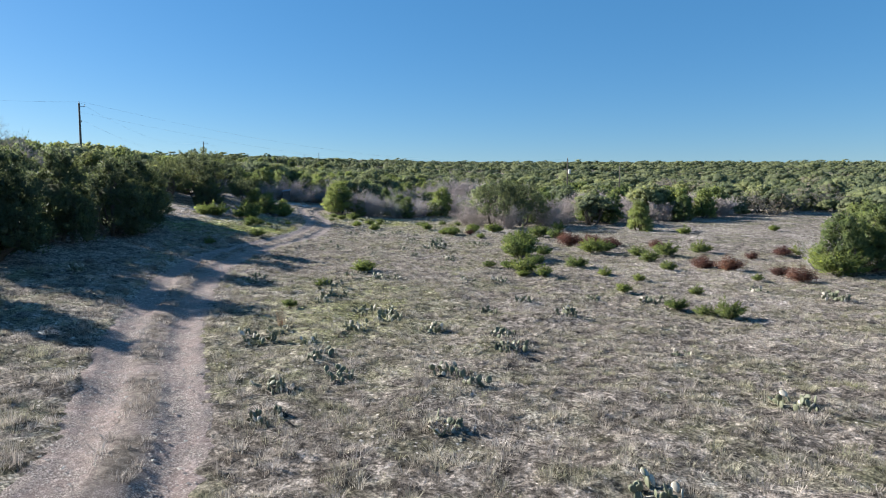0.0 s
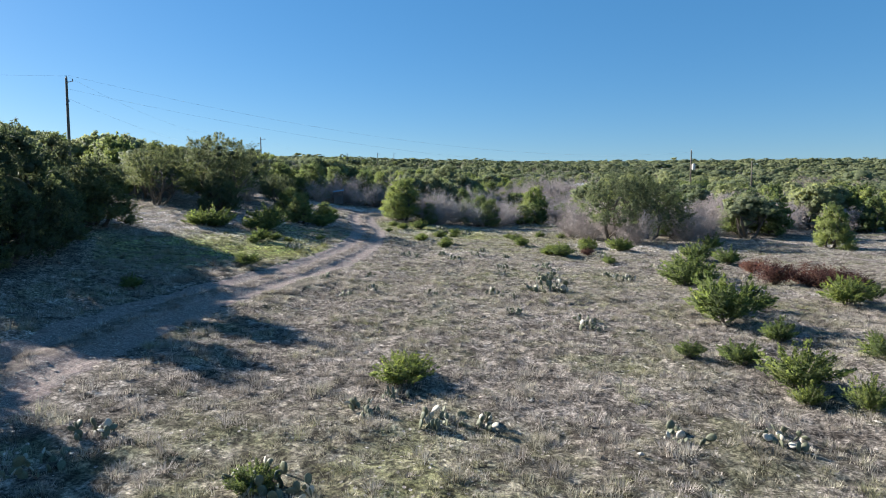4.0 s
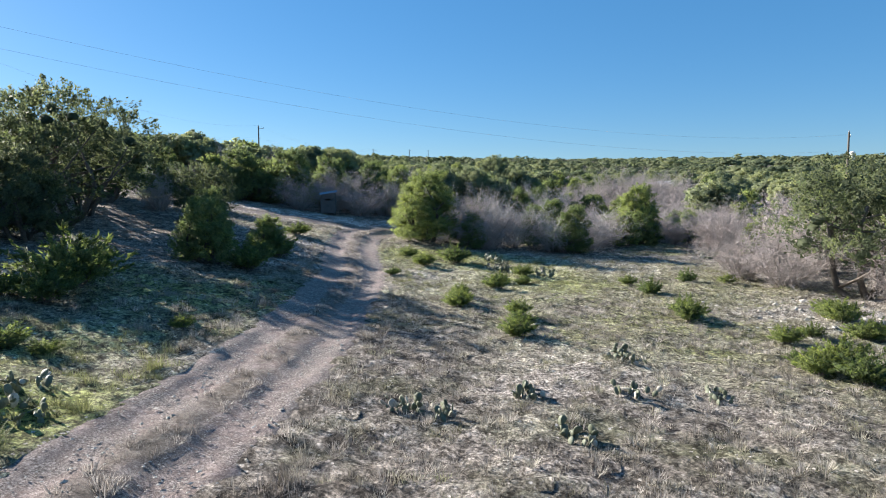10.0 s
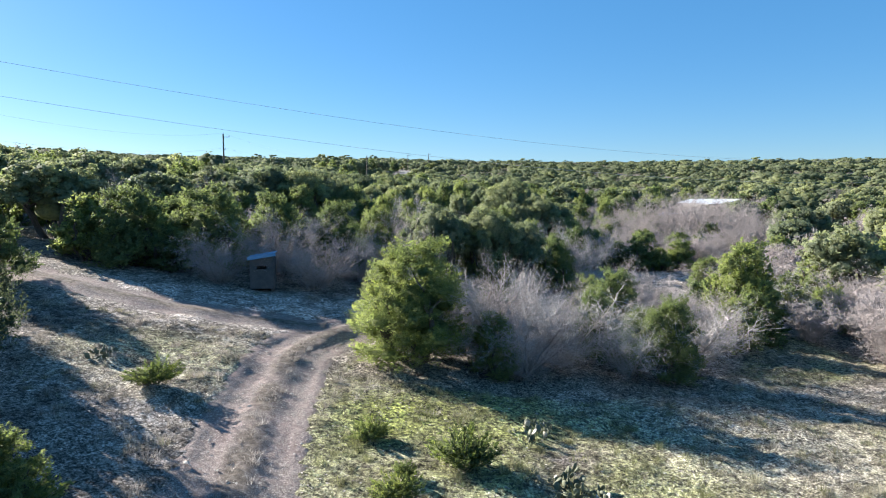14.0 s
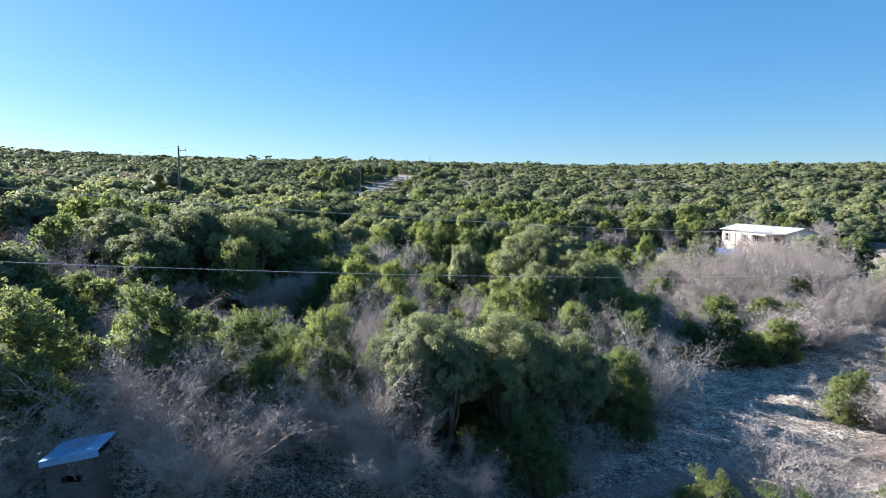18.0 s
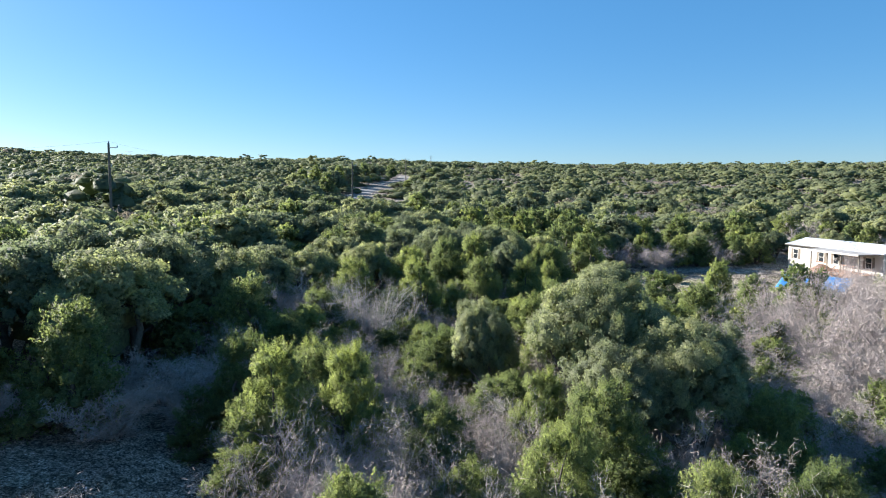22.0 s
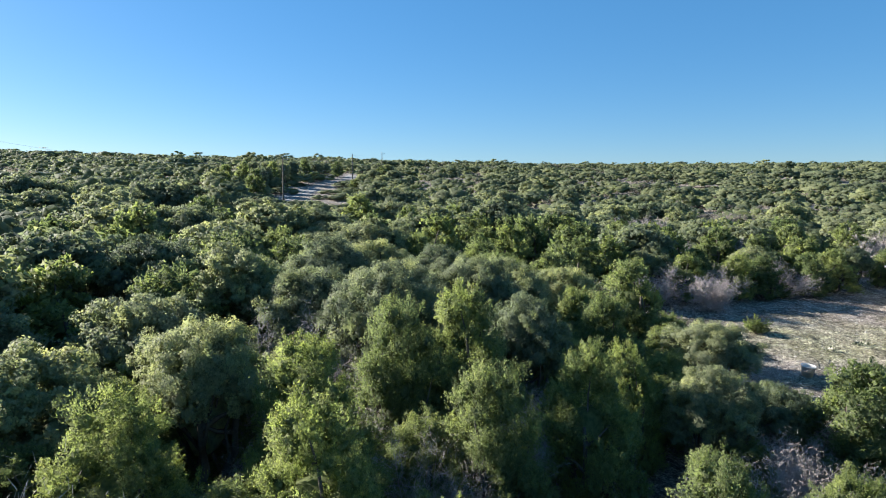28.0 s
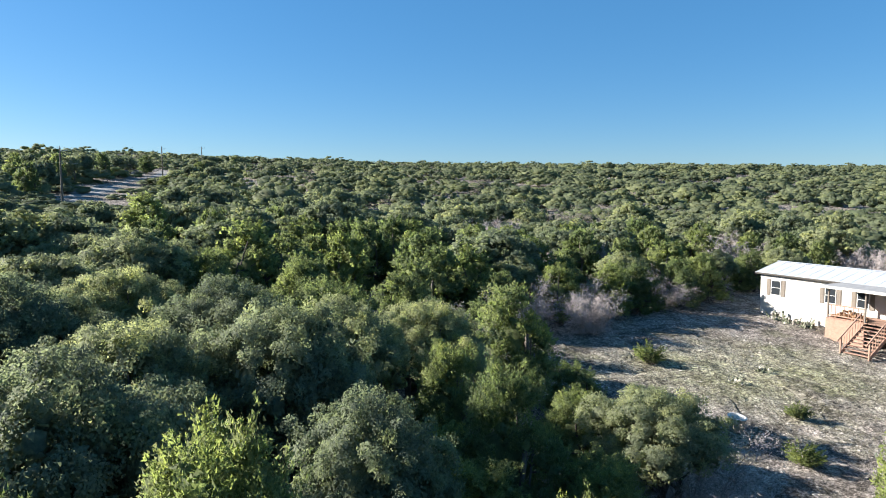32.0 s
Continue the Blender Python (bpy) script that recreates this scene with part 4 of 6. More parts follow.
for group_of in (WOOD_FRONT, WOOD_LEFT, WOOD_BRUSH, WOOD_BACK):
    for kind, x, y, top, radius in group_of:
        tall = top - float(height(x, y))
        plant(kind, x, y, tall, radius / {"juniper": 2.0, "oak": 2.35, "bare": 2.2, "pale": 2.2}[kind] * 5.0 / tall, True, rng_trees)

# the woods: trees grow where no field, yard, lane or road lies open
rng_fill = np.random.default_rng(8)
n_try = 9000
wx, wy = rng_fill.uniform(-110, 100, n_try), rng_fill.uniform(-25, 262, n_try)
ok = ~inside(wx, wy, FIELD) & ~inside(wx, wy, YARD) & ~inside(wx, wy, LANE) & (away(wx, wy, road_line) > 3.6) & (away(wx, wy, side_line) > 4.0) & (away(wx, wy, hill_line) > 6.5) & (np.hypot(wx + 29.5, wy - 111.2) > 3.2) & ~((wx > -34) & (wx < -20) & (wy > 76) & (wy < 98)) & (np.hypot((wx + 34) / 1.4, wy - 128.3) > 4.2) & (np.hypot(wx - 10.5, wy - 195) > 10.5) & ~((wx > -30) & (wx < -13) & (wy < 116.5)) & (np.hypot(wx + 10.5, wy - 175.5) > 3.5) & (np.hypot(wx + 29.3, wy - 144) > 2.6) & (np.hypot((wx + 22.6) / 0.5, wy - 157.5) > 5.2) & ~((wx > -12) & (wx < 6) & (wy > 134) & (wy < 176) & (rng_fill.random(n_try) < 0.75)) & (np.hypot(wx - 1.8, wy - 175.8) > 4.6)
ok &= ~((wx > -14) & (wx < -2) & (wy < 117)) & ~((wx > -40) & (wy < 33) & (rng_fill.random(n_try) < 0.5)) & ~((wx > -26) & (wy < 30)) & (np.abs(wx + 5) < 60 + 0.42 * np.clip(wy, 0, 300)) & ((wx < 0) | (wy > 60)) & (wy > 10)
spots, counts = list(placed), {"juniper": 0, "oak": 0, "bare": 0}
cell = {}
for x, y, r in spots:
    cell.setdefault((int(x // 5), int(y // 5)), []).append((x, y, 1.6 + 0.8 * r))
overflow = {"green": [], "brush": []}
order = np.argsort(np.where(wy[ok] > 98, np.minimum(np.minimum(np.hypot(wx[ok] + 18, wy[ok] - 130), np.hypot(wx[ok] + 10, wy[ok] - 180)), np.hypot(wx[ok] - 16, wy[ok] - 114) + 10), np.hypot(wx[ok] + 32, 0.75 * (wy[ok] - 62)) + 4))
for x, y in zip(wx[ok][order], wy[ok][order]):
    i, j = int(x // 5), int(y // 5)
    if any((x - p) ** 2 + (y - q) ** 2 < gap * gap for di in (-1, 0, 1) for dj in (-1, 0, 1) for p, q, gap in cell.get((i + di, j + dj), ())):
        continue
    cell.setdefault((i, j), []).append((x, y, 2.8 if abs(x + 20) < 22 and 106 < y < 182 else 3.4))
    spots.append((x, y, 2))
    mood = 0.6 * float(waves(x, y, 30, 21)) + rng_trees.gauss(0, 0.7)
    kind = "oak" if mood > 0.55 else "bare" if mood < (-0.65 if x > -14 or y < 138 else -1.15) else "juniper"
    if x > -12 and y < 165 and rng_trees.random() < (0.75 if x < 16 and y < 152 else 0.3):
        kind = "bare"
    thicket = -40 < x < -6 and 121 < y < 138 or -38 < x < -24 and 134 < y < 147
    if thicket:
        kind = "bare" if rng_trees.random() < 0.5 else "juniper"
    counts[kind] += 1
    if counts[kind] > {"oak": 205, "juniper": 215, "bare": 120}[kind]:
        overflow["brush" if kind == "bare" else "green"].append((x, y))
        continue
    line_x = np.interp(y, (0, 100, 155), (0, -16, -25))
    near = abs(x - line_x) < (17 if kind != "bare" else 24) and 100 < y < 190
    tall = {"oak": rng_trees.uniform(5.2, 6.6), "juniper": rng_trees.uniform(4.2, 5.8), "bare": rng_trees.uniform(3.4, 5.2)}[kind]
    if inside(x, y, SIGHT):
        tall *= 0.6
    if thicket or (-19 < x < -3 and 164 < y < 179):
        tall *= 0.68
    plant(kind, float(x), float(y), tall, rng_trees.uniform(1.0, 1.3), near, rng_trees)

# low brush that closes the gaps between the trees along the lane
rng_low = np.random.default_rng(18)
lx, ly = rng_low.uniform(-42, 8, 3200), rng_low.uniform(110, 172, 3200)
ok = ~inside(lx, ly, FIELD) & ~inside(lx, ly, YARD) & ~inside(lx, ly, LANE) & (np.hypot(lx + 10.5, ly - 171) > 4) & (np.hypot((lx + 34) / 1.4, ly - 128.3) > 4.2) & (np.hypot((lx + 22.6) / 0.5, ly - 157.5) > 5.2) & (away(lx, ly, road_line) > 2.6) & (away(lx, ly, side_line) > 3.6) & (np.hypot(lx + 29.5, ly - 111.2) > 2.6) & (np.hypot(lx - 1.8, ly - 175.8) > 4) & (np.hypot(lx + 10.5, ly - 175.5) > 3.5) & ~((lx > -34) & (lx < -12) & (ly < 117))
low_done = []
for x, y in zip(lx[ok], ly[ok]):
    if len(low_done) > 330 or any((x - p) ** 2 + (y - q) ** 2 < 3.4 for p, q in low_done) or min((x - p) ** 2 + (y - q) ** 2 for p, q, _ in placed[:900]) < 1.7:
        continue
    low_done.append((x, y))
    kind = "bare" if rng_low.random() < (0.6 if x > -20 else 0.45) else "juniper"
    small = plant(kind, float(x), float(y), float(rng_low.uniform(2.0, 3.7)), 1.35, abs(x + 20) < (9 if kind == "juniper" else 15), rng_trees)
    if kind == "bare":
        small.name = "leafless_bush"
        tagged(small, "low leafless grey-brown bush under the trees", "bush", "leafless bushes under the trees")
    else:
        small.name = "juniper_sapling"
        tagged(small, "low bright green juniper sapling under the trees", "sapling", "juniper saplings under the trees")

# ---- far woods: beyond counting ----
def far_woods(name, material, count, seed, share, middle, label, slim=1.0):
    """Crowns of leafy lumps and many leaf sprays, joined; middle holds the places of the nearer ones."""
    rng = np.random.default_rng(seed)
    x, y = rng.uniform(-420, 460, count * 5), rng.uniform(120, 590, count * 5)
    far = ((y > 258) | (x < -108) | (x > 98)) & (np.abs(x + 5) < 60 + 0.95 * y)
    keep = far & (away(x, y, hill_line) > 4.6) & ((waves(x, y, 60, 33) + rng.normal(0, 0.6, len(x)) < 0.75) == share)
    middle = np.array(middle).reshape(-1, 2)
    x, y = np.concatenate((middle[:, 0], x[keep][:count])), np.concatenate((middle[:, 1], y[keep][:count]))
    low = inside(x, y, SIGHT)
    rank = np.where(np.arange(len(x)) < len(middle), 0, np.where(y < 350, 1, 2))
    vs, fs, ns, tints, start = [], [], [], [], 0
    for k in range(6):
        kind = ("juniper", "oak", "oak")[k % 3]
        for level, (lumps, tufts, per, le, wi) in enumerate(((26, 120, 6, 0.18, 0.13), (17, 80, 3, 0.26, 0.19), (14, 44, 2, 0.36, 0.28))):
            mine = np.where((np.arange(len(x)) % 6 == k) & (rank == level))[0]
            if not len(mine):
                continue
            c, size = lobes_of(kind, np.random.default_rng(200 + k + 10 * level), lumps, 1.6 if level else 1.4)
            if kind == "oak":
                c[:, 2] = (c[:, 2] - 1.1) * 1.18
            p, d, w = tufts_of(kind, c, size, rng, tufts)
            q = np.repeat(p, per, 0) + rng.normal(size=(len(p) * per, 3)) * le * 0.5
            d = np.repeat(d, per, 0)
            v, f = leaves(q, np.cross(d, rng.normal(size=(len(d), 3))) + (0, 0, 0.3 / slim), le / slim ** 0.5, wi * slim, rng, d, 0.35)
            v, normal = outward(v, unit(0.5 * d + 0.4 * unit(q - (0, 0, 2.0)) + rng.normal(size=q.shape) * 0.25 + (0, 0, 0.55)), 0.8)
            if share:
                v3, f3, n3 = hearts(c, size, rng, COARSE_BALL, 0.8)
                n3 = unit(0.5 * n3 + 0.4 * unit(v3 - (0, 0, 2.0)) + (0, 0, 0.55))
                v, f = joined([(v, f), (v3, f3)])
                normal = np.concatenate((normal, n3))
            a = rng.uniform(0, 6.28, len(mine))
            s = rng.uniform(0.72, 1.12, len(mine)) * np.interp(y[mine], (240, 330), (1, 0.74)) * np.where(rng.random(len(mine)) < 0.04, 1.45, 1) * np.where(x[mine] < -110, 1.22, 1) * np.where(low[mine], 0.48, 1)
            wide = s * rng.uniform(1.25, 1.75, len(mine)) * np.interp(y[mine], (240, 330), (1.05, 1.5)) * np.where(low[mine], 2.1, 1)
            ca, sa = np.cos(a)[:, None], np.sin(a)[:, None]
            co, si = ca * wide[:, None], sa * wide[:, None]
            px = v[:, 0] * co - v[:, 1] * si + x[mine][:, None]
            py = v[:, 0] * si + v[:, 1] * co + y[mine][:, None]
            pz = v[:, 2] * s[:, None] + terrain(x[mine], y[mine])[:, None] - 0.3
            vs.append(np.stack((px, py, pz), -1).reshape(-1, 3))
            fs.append((f[None] + (start + np.arange(len(mine)) * len(v))[:, None, None]).reshape(-1, 3))
            start += len(mine) * len(v)
            ns.append(np.stack((normal[:, 0] * ca - normal[:, 1] * sa, normal[:, 0] * sa + normal[:, 1] * ca, normal[:, 2] + 0 * ca), -1).reshape(-1, 3))
            tints.append(np.repeat(rng.uniform(0, 1, len(mine)), len(v)))
    ob = new(name, mesh_of(name, np.concatenate(vs), np.concatenate(fs), material, True, normals=np.concatenate(ns), tint=np.concatenate(tints)))
    return tagged(ob, label, "woods", kind="stuff")


# Tall trees on both sides of the gravel road up the hill.
HILL_TREES = (
    (-86, 278, 6.7), (-88.5, 286, 6.8), (-90.5, 294, 7.0), (-92, 303, 7.1), (-93, 312, 7.1), (-93.5, 321, 7.3), (-93.5, 331, 7.1), (-93.5, 341, 6.3), (-94, 351, 5.8), (-92.5, 361, 5.2),
    (-80, 372, 4.8), (-75, 366, 5.1), (-74, 352, 4.7), (-73.5, 340, 4.5), (-74, 328, 3.8), (-73, 316, 2.8), (-66, 318, 4.4), (-66, 334, 5.0), (-97, 296, 7.3), (-99, 306, 7.2), (-100, 318, 7.2), (-96, 284, 7.2), (-94, 275, 6.6),
)
for k, (x, y, tall) in enumerate(HILL_TREES):
    plant("oak" if k % 3 else "juniper", x, y, tall, 4.6 / tall * (1.15 if k % 3 else 1.35), False, rng_trees)
# leafless thicket between the lane and the home's yard
for x, y, top in ((3.6, 171.0, 10.9), (7.2, 169.8, 11.0), (0.8, 168.2, 10.3), (4.0, 165.0, 11.2), (9.6, 170.8, 10.8)):
    tall = top - float(height(x, y))
    plant("bare", x, y, tall, 5.6 / tall, True, rng_trees)
far_woods("far_woods", FAR_WOODS, 6600, 3, True, overflow["green"], "evergreen juniper and oak woods covering the far hillside")
far_woods("far_brush", FAR_BRUSH, 600, 4, False, overflow["brush"], "leafless grey brush among the far hillside woods", 0.45)

# ---- shrubs ----
def shrub_mesh(seed, material, per=110, spiky=True):
    """A low bush, 1 m tall, of upswept sprays."""
    rng = np.random.default_rng(seed)
    n = 64
    a, r = rng.uniform(0, 6.28, n), 0.66 * np.sqrt(rng.uniform(0, 1, n))
    tip = np.stack((r * np.cos(a), r * np.sin(a), (1.02 - 0.8 * r) * rng.uniform(0.4, 1.05, n)), 1)
    per = per // 2
    t = rng.uniform(0.35, 1.08, (n, per, 1))
    p = (tip[:, None] * t + rng.normal(size=(n, per, 3)) * (0.07 * (1.25 - t) if spiky else 0.07)).reshape(-1, 3)
    p[:, 2] = np.abs(p[:, 2]) + 0.03
    w = np.repeat(unit(tip), per, 0) + rng.normal(size=(n * per, 3)) * (0.5 if spiky else 0.9)
    stems = [tube(np.stack((q * 0, q * 0.5, q * 0.9)) + ((0, 0, -0.1), (0, 0, 0), (0, 0, 0)), (0.02, 0.014, 0.006), 3) for q in tip[:9]]
    v, f = leaves(p, w, 0.095 if spiky else 0.07, 0.026, rng)
    v, normal = outward(v, unit(p - (0, 0, 0.15) + (0, 0, 0.25)), 0.6)
    return mesh_of("stems", *joined(stems), BARK), mesh_of("foliage", v, f, material, True, normals=normal, clump=np.repeat(rng.random(n), 3 * per))


CACTI_A = (
    (4, 11.9, 0.7), (-0.2, 14.7, 0.4), (-4.5, 14.8, 0.5), (-5, 17.2, 0.5), (9.4, 17.3, 0.7), (0.5, 18.5, 0.7),
    (-3.4, 18.6, 0.4), (-0.2, 19.2, 0.5), (-4.5, 20.2, 0.5), (-5.1, 22.1, 0.5), (-7, 22.3, 0.6), (2, 22.3, 0.6),
    (8.2, 22.3, 0.3), (-7.8, 23.4, 0.5), (-6.8, 23.9, 0.4), (1.9, 24.4, 0.5), (-3.8, 24.7, 0.5), (-0.8, 25.3, 0.6),
    (2.1, 25.3, 0.5), (-2.7, 26.6, 0.5), (-2.9, 27.7, 0.5), (-4.2, 28.2, 0.3), (-3.9, 29.1, 0.5), (5.3, 29.3, 0.8),
    (1.6, 29.4, 0.2), (-6.3, 30.1, 0.3), (-6, 31.5, 0.9), (3.7, 32.4, 0.3), (-19.9, 32.7, 0.6), (10.2, 32.8, 0.6),
)
CACTI_B = (
    (7.5, 33.9, 0.5), (20.8, 34.5, 0.9), (-6.3, 34.8, 0.4), (-11.4, 34.9, 0.6), (-7.3, 35.4, 0.7), (-11.3, 36.4, 0.2),
    (17.8, 37.1, 0.6), (-4.7, 38.8, 0.5), (-6.4, 39, 0.4), (-3.8, 39.1, 0.3), (0.7, 39.2, 0.5), (2.9, 39.3, 0.4),
    (-5.9, 40.4, 0.4), (-0.2, 50.1, 0.6), (-0.3, 51.1, 0.4), (-3.3, 51.8, 0.3), (-11.2, 53.7, 0.3), (-10.3, 55.1, 0.3),
    (-7.4, 55.2, 0.2), (-3.7, 56.2, 0.5), (-4.5, 56.8, 0.4), (19.1, 57, 0.7), (-13.4, 57.6, 0.4), (-1.6, 58.6, 1.6),
    (-11.5, 60, 0.5), (-1.6, 62.6, 0.9), (-4.6, 63.8, 0.3), (3.1, 64.8, 0.7), (2.4, 66.2, 0.5), (7.2, 67.1, 0.7),
)
CACTI_C = (
    (-4.5, 67.2, 0.5), (-18.3, 67.4, 0.5), (-1.1, 67.5, 0.6), (-19.1, 67.6, 0.6), (-2, 68.1, 0.6), (-19.5, 68.5, 0.7),
    (-1.6, 69.5, 0.6), (-8, 70.5, 0.4), (-11.1, 71, 0.4), (-12, 71.2, 0.5), (6, 71.5, 0.8), (-9.2, 72.9, 0.5),
    (-6.6, 73.5, 0.5), (-4.6, 74.2, 0.5), (-6.5, 76.7, 0.5), (3.1, 77.2, 0.6), (-6.8, 77.7, 0.5), (3.1, 79.5, 0.8),
    (-10.5, 83.5, 0.5), (-9.6, 94.2, 0.8), (-11.4, 95, 0.7), (-12.4, 95.5, 0.9), (-29, 98, 0.6), (-13.5, 98.7, 0.8),
    (-13.3, 99.6, 0.6), (1.8, 107.7, 0.8), (-4.7, 185.3, 0.5), (-2, 187.1, 0.6),
)
SHRUBS_A = (
    (-7.5, 28.6, 0.6), (12.9, 29.6, 1.3), (12.1, 30.2, 0.9), (11.1, 31.4, 0.9), (-7.3, 35.1, 0.7), (9.8, 36.3, 0.8),
    (14, 36.5, 0.8), (12, 41, 0.7), (-5.9, 41.5, 1.2), (20, 41.7, 0.6), (6, 42.2, 1.1), (-6, 42.5, 0.9),
    (4.7, 42.6, 0.8), (5, 43.9, 1.6), (10.5, 43.9, 0.8), (27, 44.9, 2.8), (4.1, 46.2, 1.1), (2.6, 46.5, 0.7),
    (16, 47.1, 1.1), (9.3, 47.8, 1.3), (-19.3, 49.6, 0.8), (6.6, 49.9, 1.2), (16.2, 52.4, 1.5), (5.5, 52.7, 2.9),
    (5.9, 55.1, 1.7), (8, 56.3, 1.2), (16.5, 56.7, 1.4), (19.1, 57, 1.8), (31.5, 57.9, 1.4), (12.7, 58.1, 2.0),
)
SHRUBS_B = (
    (-18.1, 58.1, 1.1), (23.2, 59.8, 1.5), (14, 59.9, 1.6), (6.7, 64, 2.8), (-21.9, 67.2, 0.8), (7.6, 67.9, 2.1),
    (-22, 68.5, 1.2), (-21.7, 70.3, 0.9), (-20.6, 70.4, 0.6), (-27.8, 70.7, 1.7), (-27, 71.7, 2.2), (-28.6, 72.1, 1.4),
    (3.1, 72.1, 0.7), (3, 73.2, 0.8), (-25.1, 73.7, 1.0), (-23.8, 73.8, 1.6), (-19.4, 74.1, 0.6), (12.2, 75.4, 1.7),
    (-24.7, 75.9, 2.6), (-0.1, 76.6, 1.3), (-1.2, 77.2, 1.0), (-0.3, 78, 1.2), (10.6, 78.1, 2.0), (-1.3, 78.1, 0.8),
    (-10, 79.1, 1.1), (-10, 80.5, 0.9), (-0.9, 81, 0.9), (-10.2, 82.1, 0.9), (0.4, 82.5, 0.7), (2.4, 82.8, 1.2),
)
SHRUBS_C = (
    (-12.7, 82.8, 1.0), (5.2, 83.5, 1.8), (-12.8, 83.8, 0.9), (-22.6, 84, 1.8), (-3.5, 84.1, 1.3), (5.8, 84.4, 1.1),
    (-3.7, 85.2, 1.0), (-13, 85.3, 0.8), (31, 85.7, 1.6), (2.6, 85.7, 1.3), (2.7, 86.9, 1.3), (-23.6, 88.4, 1.8),
    (-11.8, 88.6, 1.1), (-17.1, 88.6, 0.6), (14.8, 89.2, 1.9), (-4.3, 90.5, 1.1), (-10.7, 90.9, 0.8), (-11.9, 91, 0.8),
    (46.1, 92, 1.3), (-16.5, 93.1, 1.0), (-10.9, 93.4, 1.0), (-5.1, 93.6, 0.8), (-16.6, 94.3, 0.6), (-1.7, 95.5, 1.0),
    (-15.2, 95.6, 1.7), (0.6, 96, 0.8), (-25.8, 96.5, 1.2), (-18.3, 96.5, 0.9), (-1.2, 116.3, 1.4), (-1.2, 118.9, 1.5),
)
SHRUBS_D = (
    (-2.6, 119.8, 1.5), (-3.1, 121.6, 1.5), (-7.9, 175.8, 1.2), (-4.7, 180.4, 1.0), (-8.2, 188.8, 1.6),
)
RUSTY_A = (
    (23, 42, 1.2), (22.9, 44.6, 0.9), (20.6, 47.4, 1.3), (19.3, 49, 1.2), (25.9, 55.3, 0.8), 
    (29.9, 57.8, 1.1), (14.2, 64.4, 1.4), (16.2, 64.6, 1.1), (20.7, 65, 1.1), (11.9, 65.3, 1.8), (14, 65.8, 1.6),
    (16.6, 67.5, 1.2), (12.4, 70.6, 1.1), (2, 78.3, 0.8),
)
YOUNG_SHAPES = [shrub_mesh(300 + i, YOUNG) for i in range(4)]
RUSTY_SHAPES = [shrub_mesh(320 + i, RUST, 110, False) for i in range(2)]
rng_small = random.Random(12)


def bush(name, shapes, x, y, tall, label, group):
    stems, foliage = shapes[rng_small.randrange(len(shapes))]
    root = new(name)
    root.empty_display_size = 0.2
    w = tall * rng_small.uniform(1.0, 1.35)
    root.matrix_world = pose(x, y, float(height(x, y)), 0, 0, rng_small.uniform(0, 360)) @ Matrix.Diagonal((w, w, tall, 1))
    tagged(root, label, "shrub", group)
    part("stem", stems, root)
    part("foliage", foliage, root)


for row in (SHRUBS_A, SHRUBS_B, SHRUBS_C, SHRUBS_D):
    for x, y, tall in row:
        bush("juniper_shrub", YOUNG_SHAPES, x, y, max(0.45, 0.88 * tall), "waist-high bright green young juniper shrub in dry grass" if tall > 1.2 else "small bright green juniper seedling in dry grass", "young junipers in the field")
for x, y, tall in RUSTY_A:
    bush("rusty_shrub", RUSTY_SHAPES, x, y, tall, "low rust-brown dry shrub on pale stony ground", "rusty shrubs in the field")


# ---- prickly pears ----
def pad_mesh(material):
    bm = bmesh.new()
    bmesh.ops.create_uvsphere(bm, u_segments=7, v_segments=5, radius=1)
    for v in bm.verts:
        w = 0.62 + 0.38 * math.sin(0.5 * math.pi * min(1, (v.co.z + 1) * 0.62))
        v.co = Vector((v.co.x * 0.12 * w, v.co.y * 0.026, (v.co.z + 1) * 0.15))
    me = bpy.data.meshes.new("pad")
    bm.to_mesh(me)
    bm.free()
    me.materials.append(material)
    me.polygons.foreach_set("use_smooth", np.full(len(me.polygons), True))
    return me


PAD, DRY_PAD = pad_mesh(CACTUS), pad_mesh(CACTUS_DRY)


def cactus(x, y, tall):
    root = new("prickly_pear")
    root.empty_display_size = 0.2
    root.matrix_world = pose(x, y, float(height(x, y)) - 0.02, 0, 0, rng_small.uniform(0, 360))
    tagged(root, "large grey-green prickly pear clump of many pads" if tall > 0.75 else "low grey-green prickly pear clump with some dry pads in straw grass", "cactus", "prickly pears in the field")
    size = 0.52 + 0.44 * tall
    level = []
    for _ in range(9 + int(10 * tall)):
        a, r = rng_small.uniform(0, 6.28), (0.3 + 0.38 * tall) * math.sqrt(rng_small.random())
        m = pose(r * math.cos(a), r * math.sin(a), -0.03, 0, 0, rng_small.uniform(0, 360)) @ pose(0, 0, 0, rng_small.gauss(0, 24), rng_small.gauss(0, 22), 0) @ Matrix.Scale(size * rng_small.uniform(0.75, 1.2), 4)
        level.append(m)
    todo = list(level)
    for _ in range(2 if tall > 0.8 else 1):
        above = []
        for m in todo:
            for _ in range(rng_small.choice((0, 0, 1, 1, 2))):
                above.append(m @ pose(rng_small.uniform(-0.07, 0.07), 0, 0.26, rng_small.gauss(0, 22), rng_small.gauss(0, 26), rng_small.uniform(-70, 70)) @ Matrix.Scale(rng_small.uniform(0.75, 1.0), 4))
        level += above
        todo = above
    for m in level[:44]:
        dry = rng_small.random() < 0.2
        part("pad", DRY_PAD if dry else PAD, root, "dry straw-coloured pad" if dry else "").matrix_basis = m


for row in (CACTI_A, CACTI_B, CACTI_C):
    for x, y, tall in row:
        cactus(x, y, max(0.35, tall))

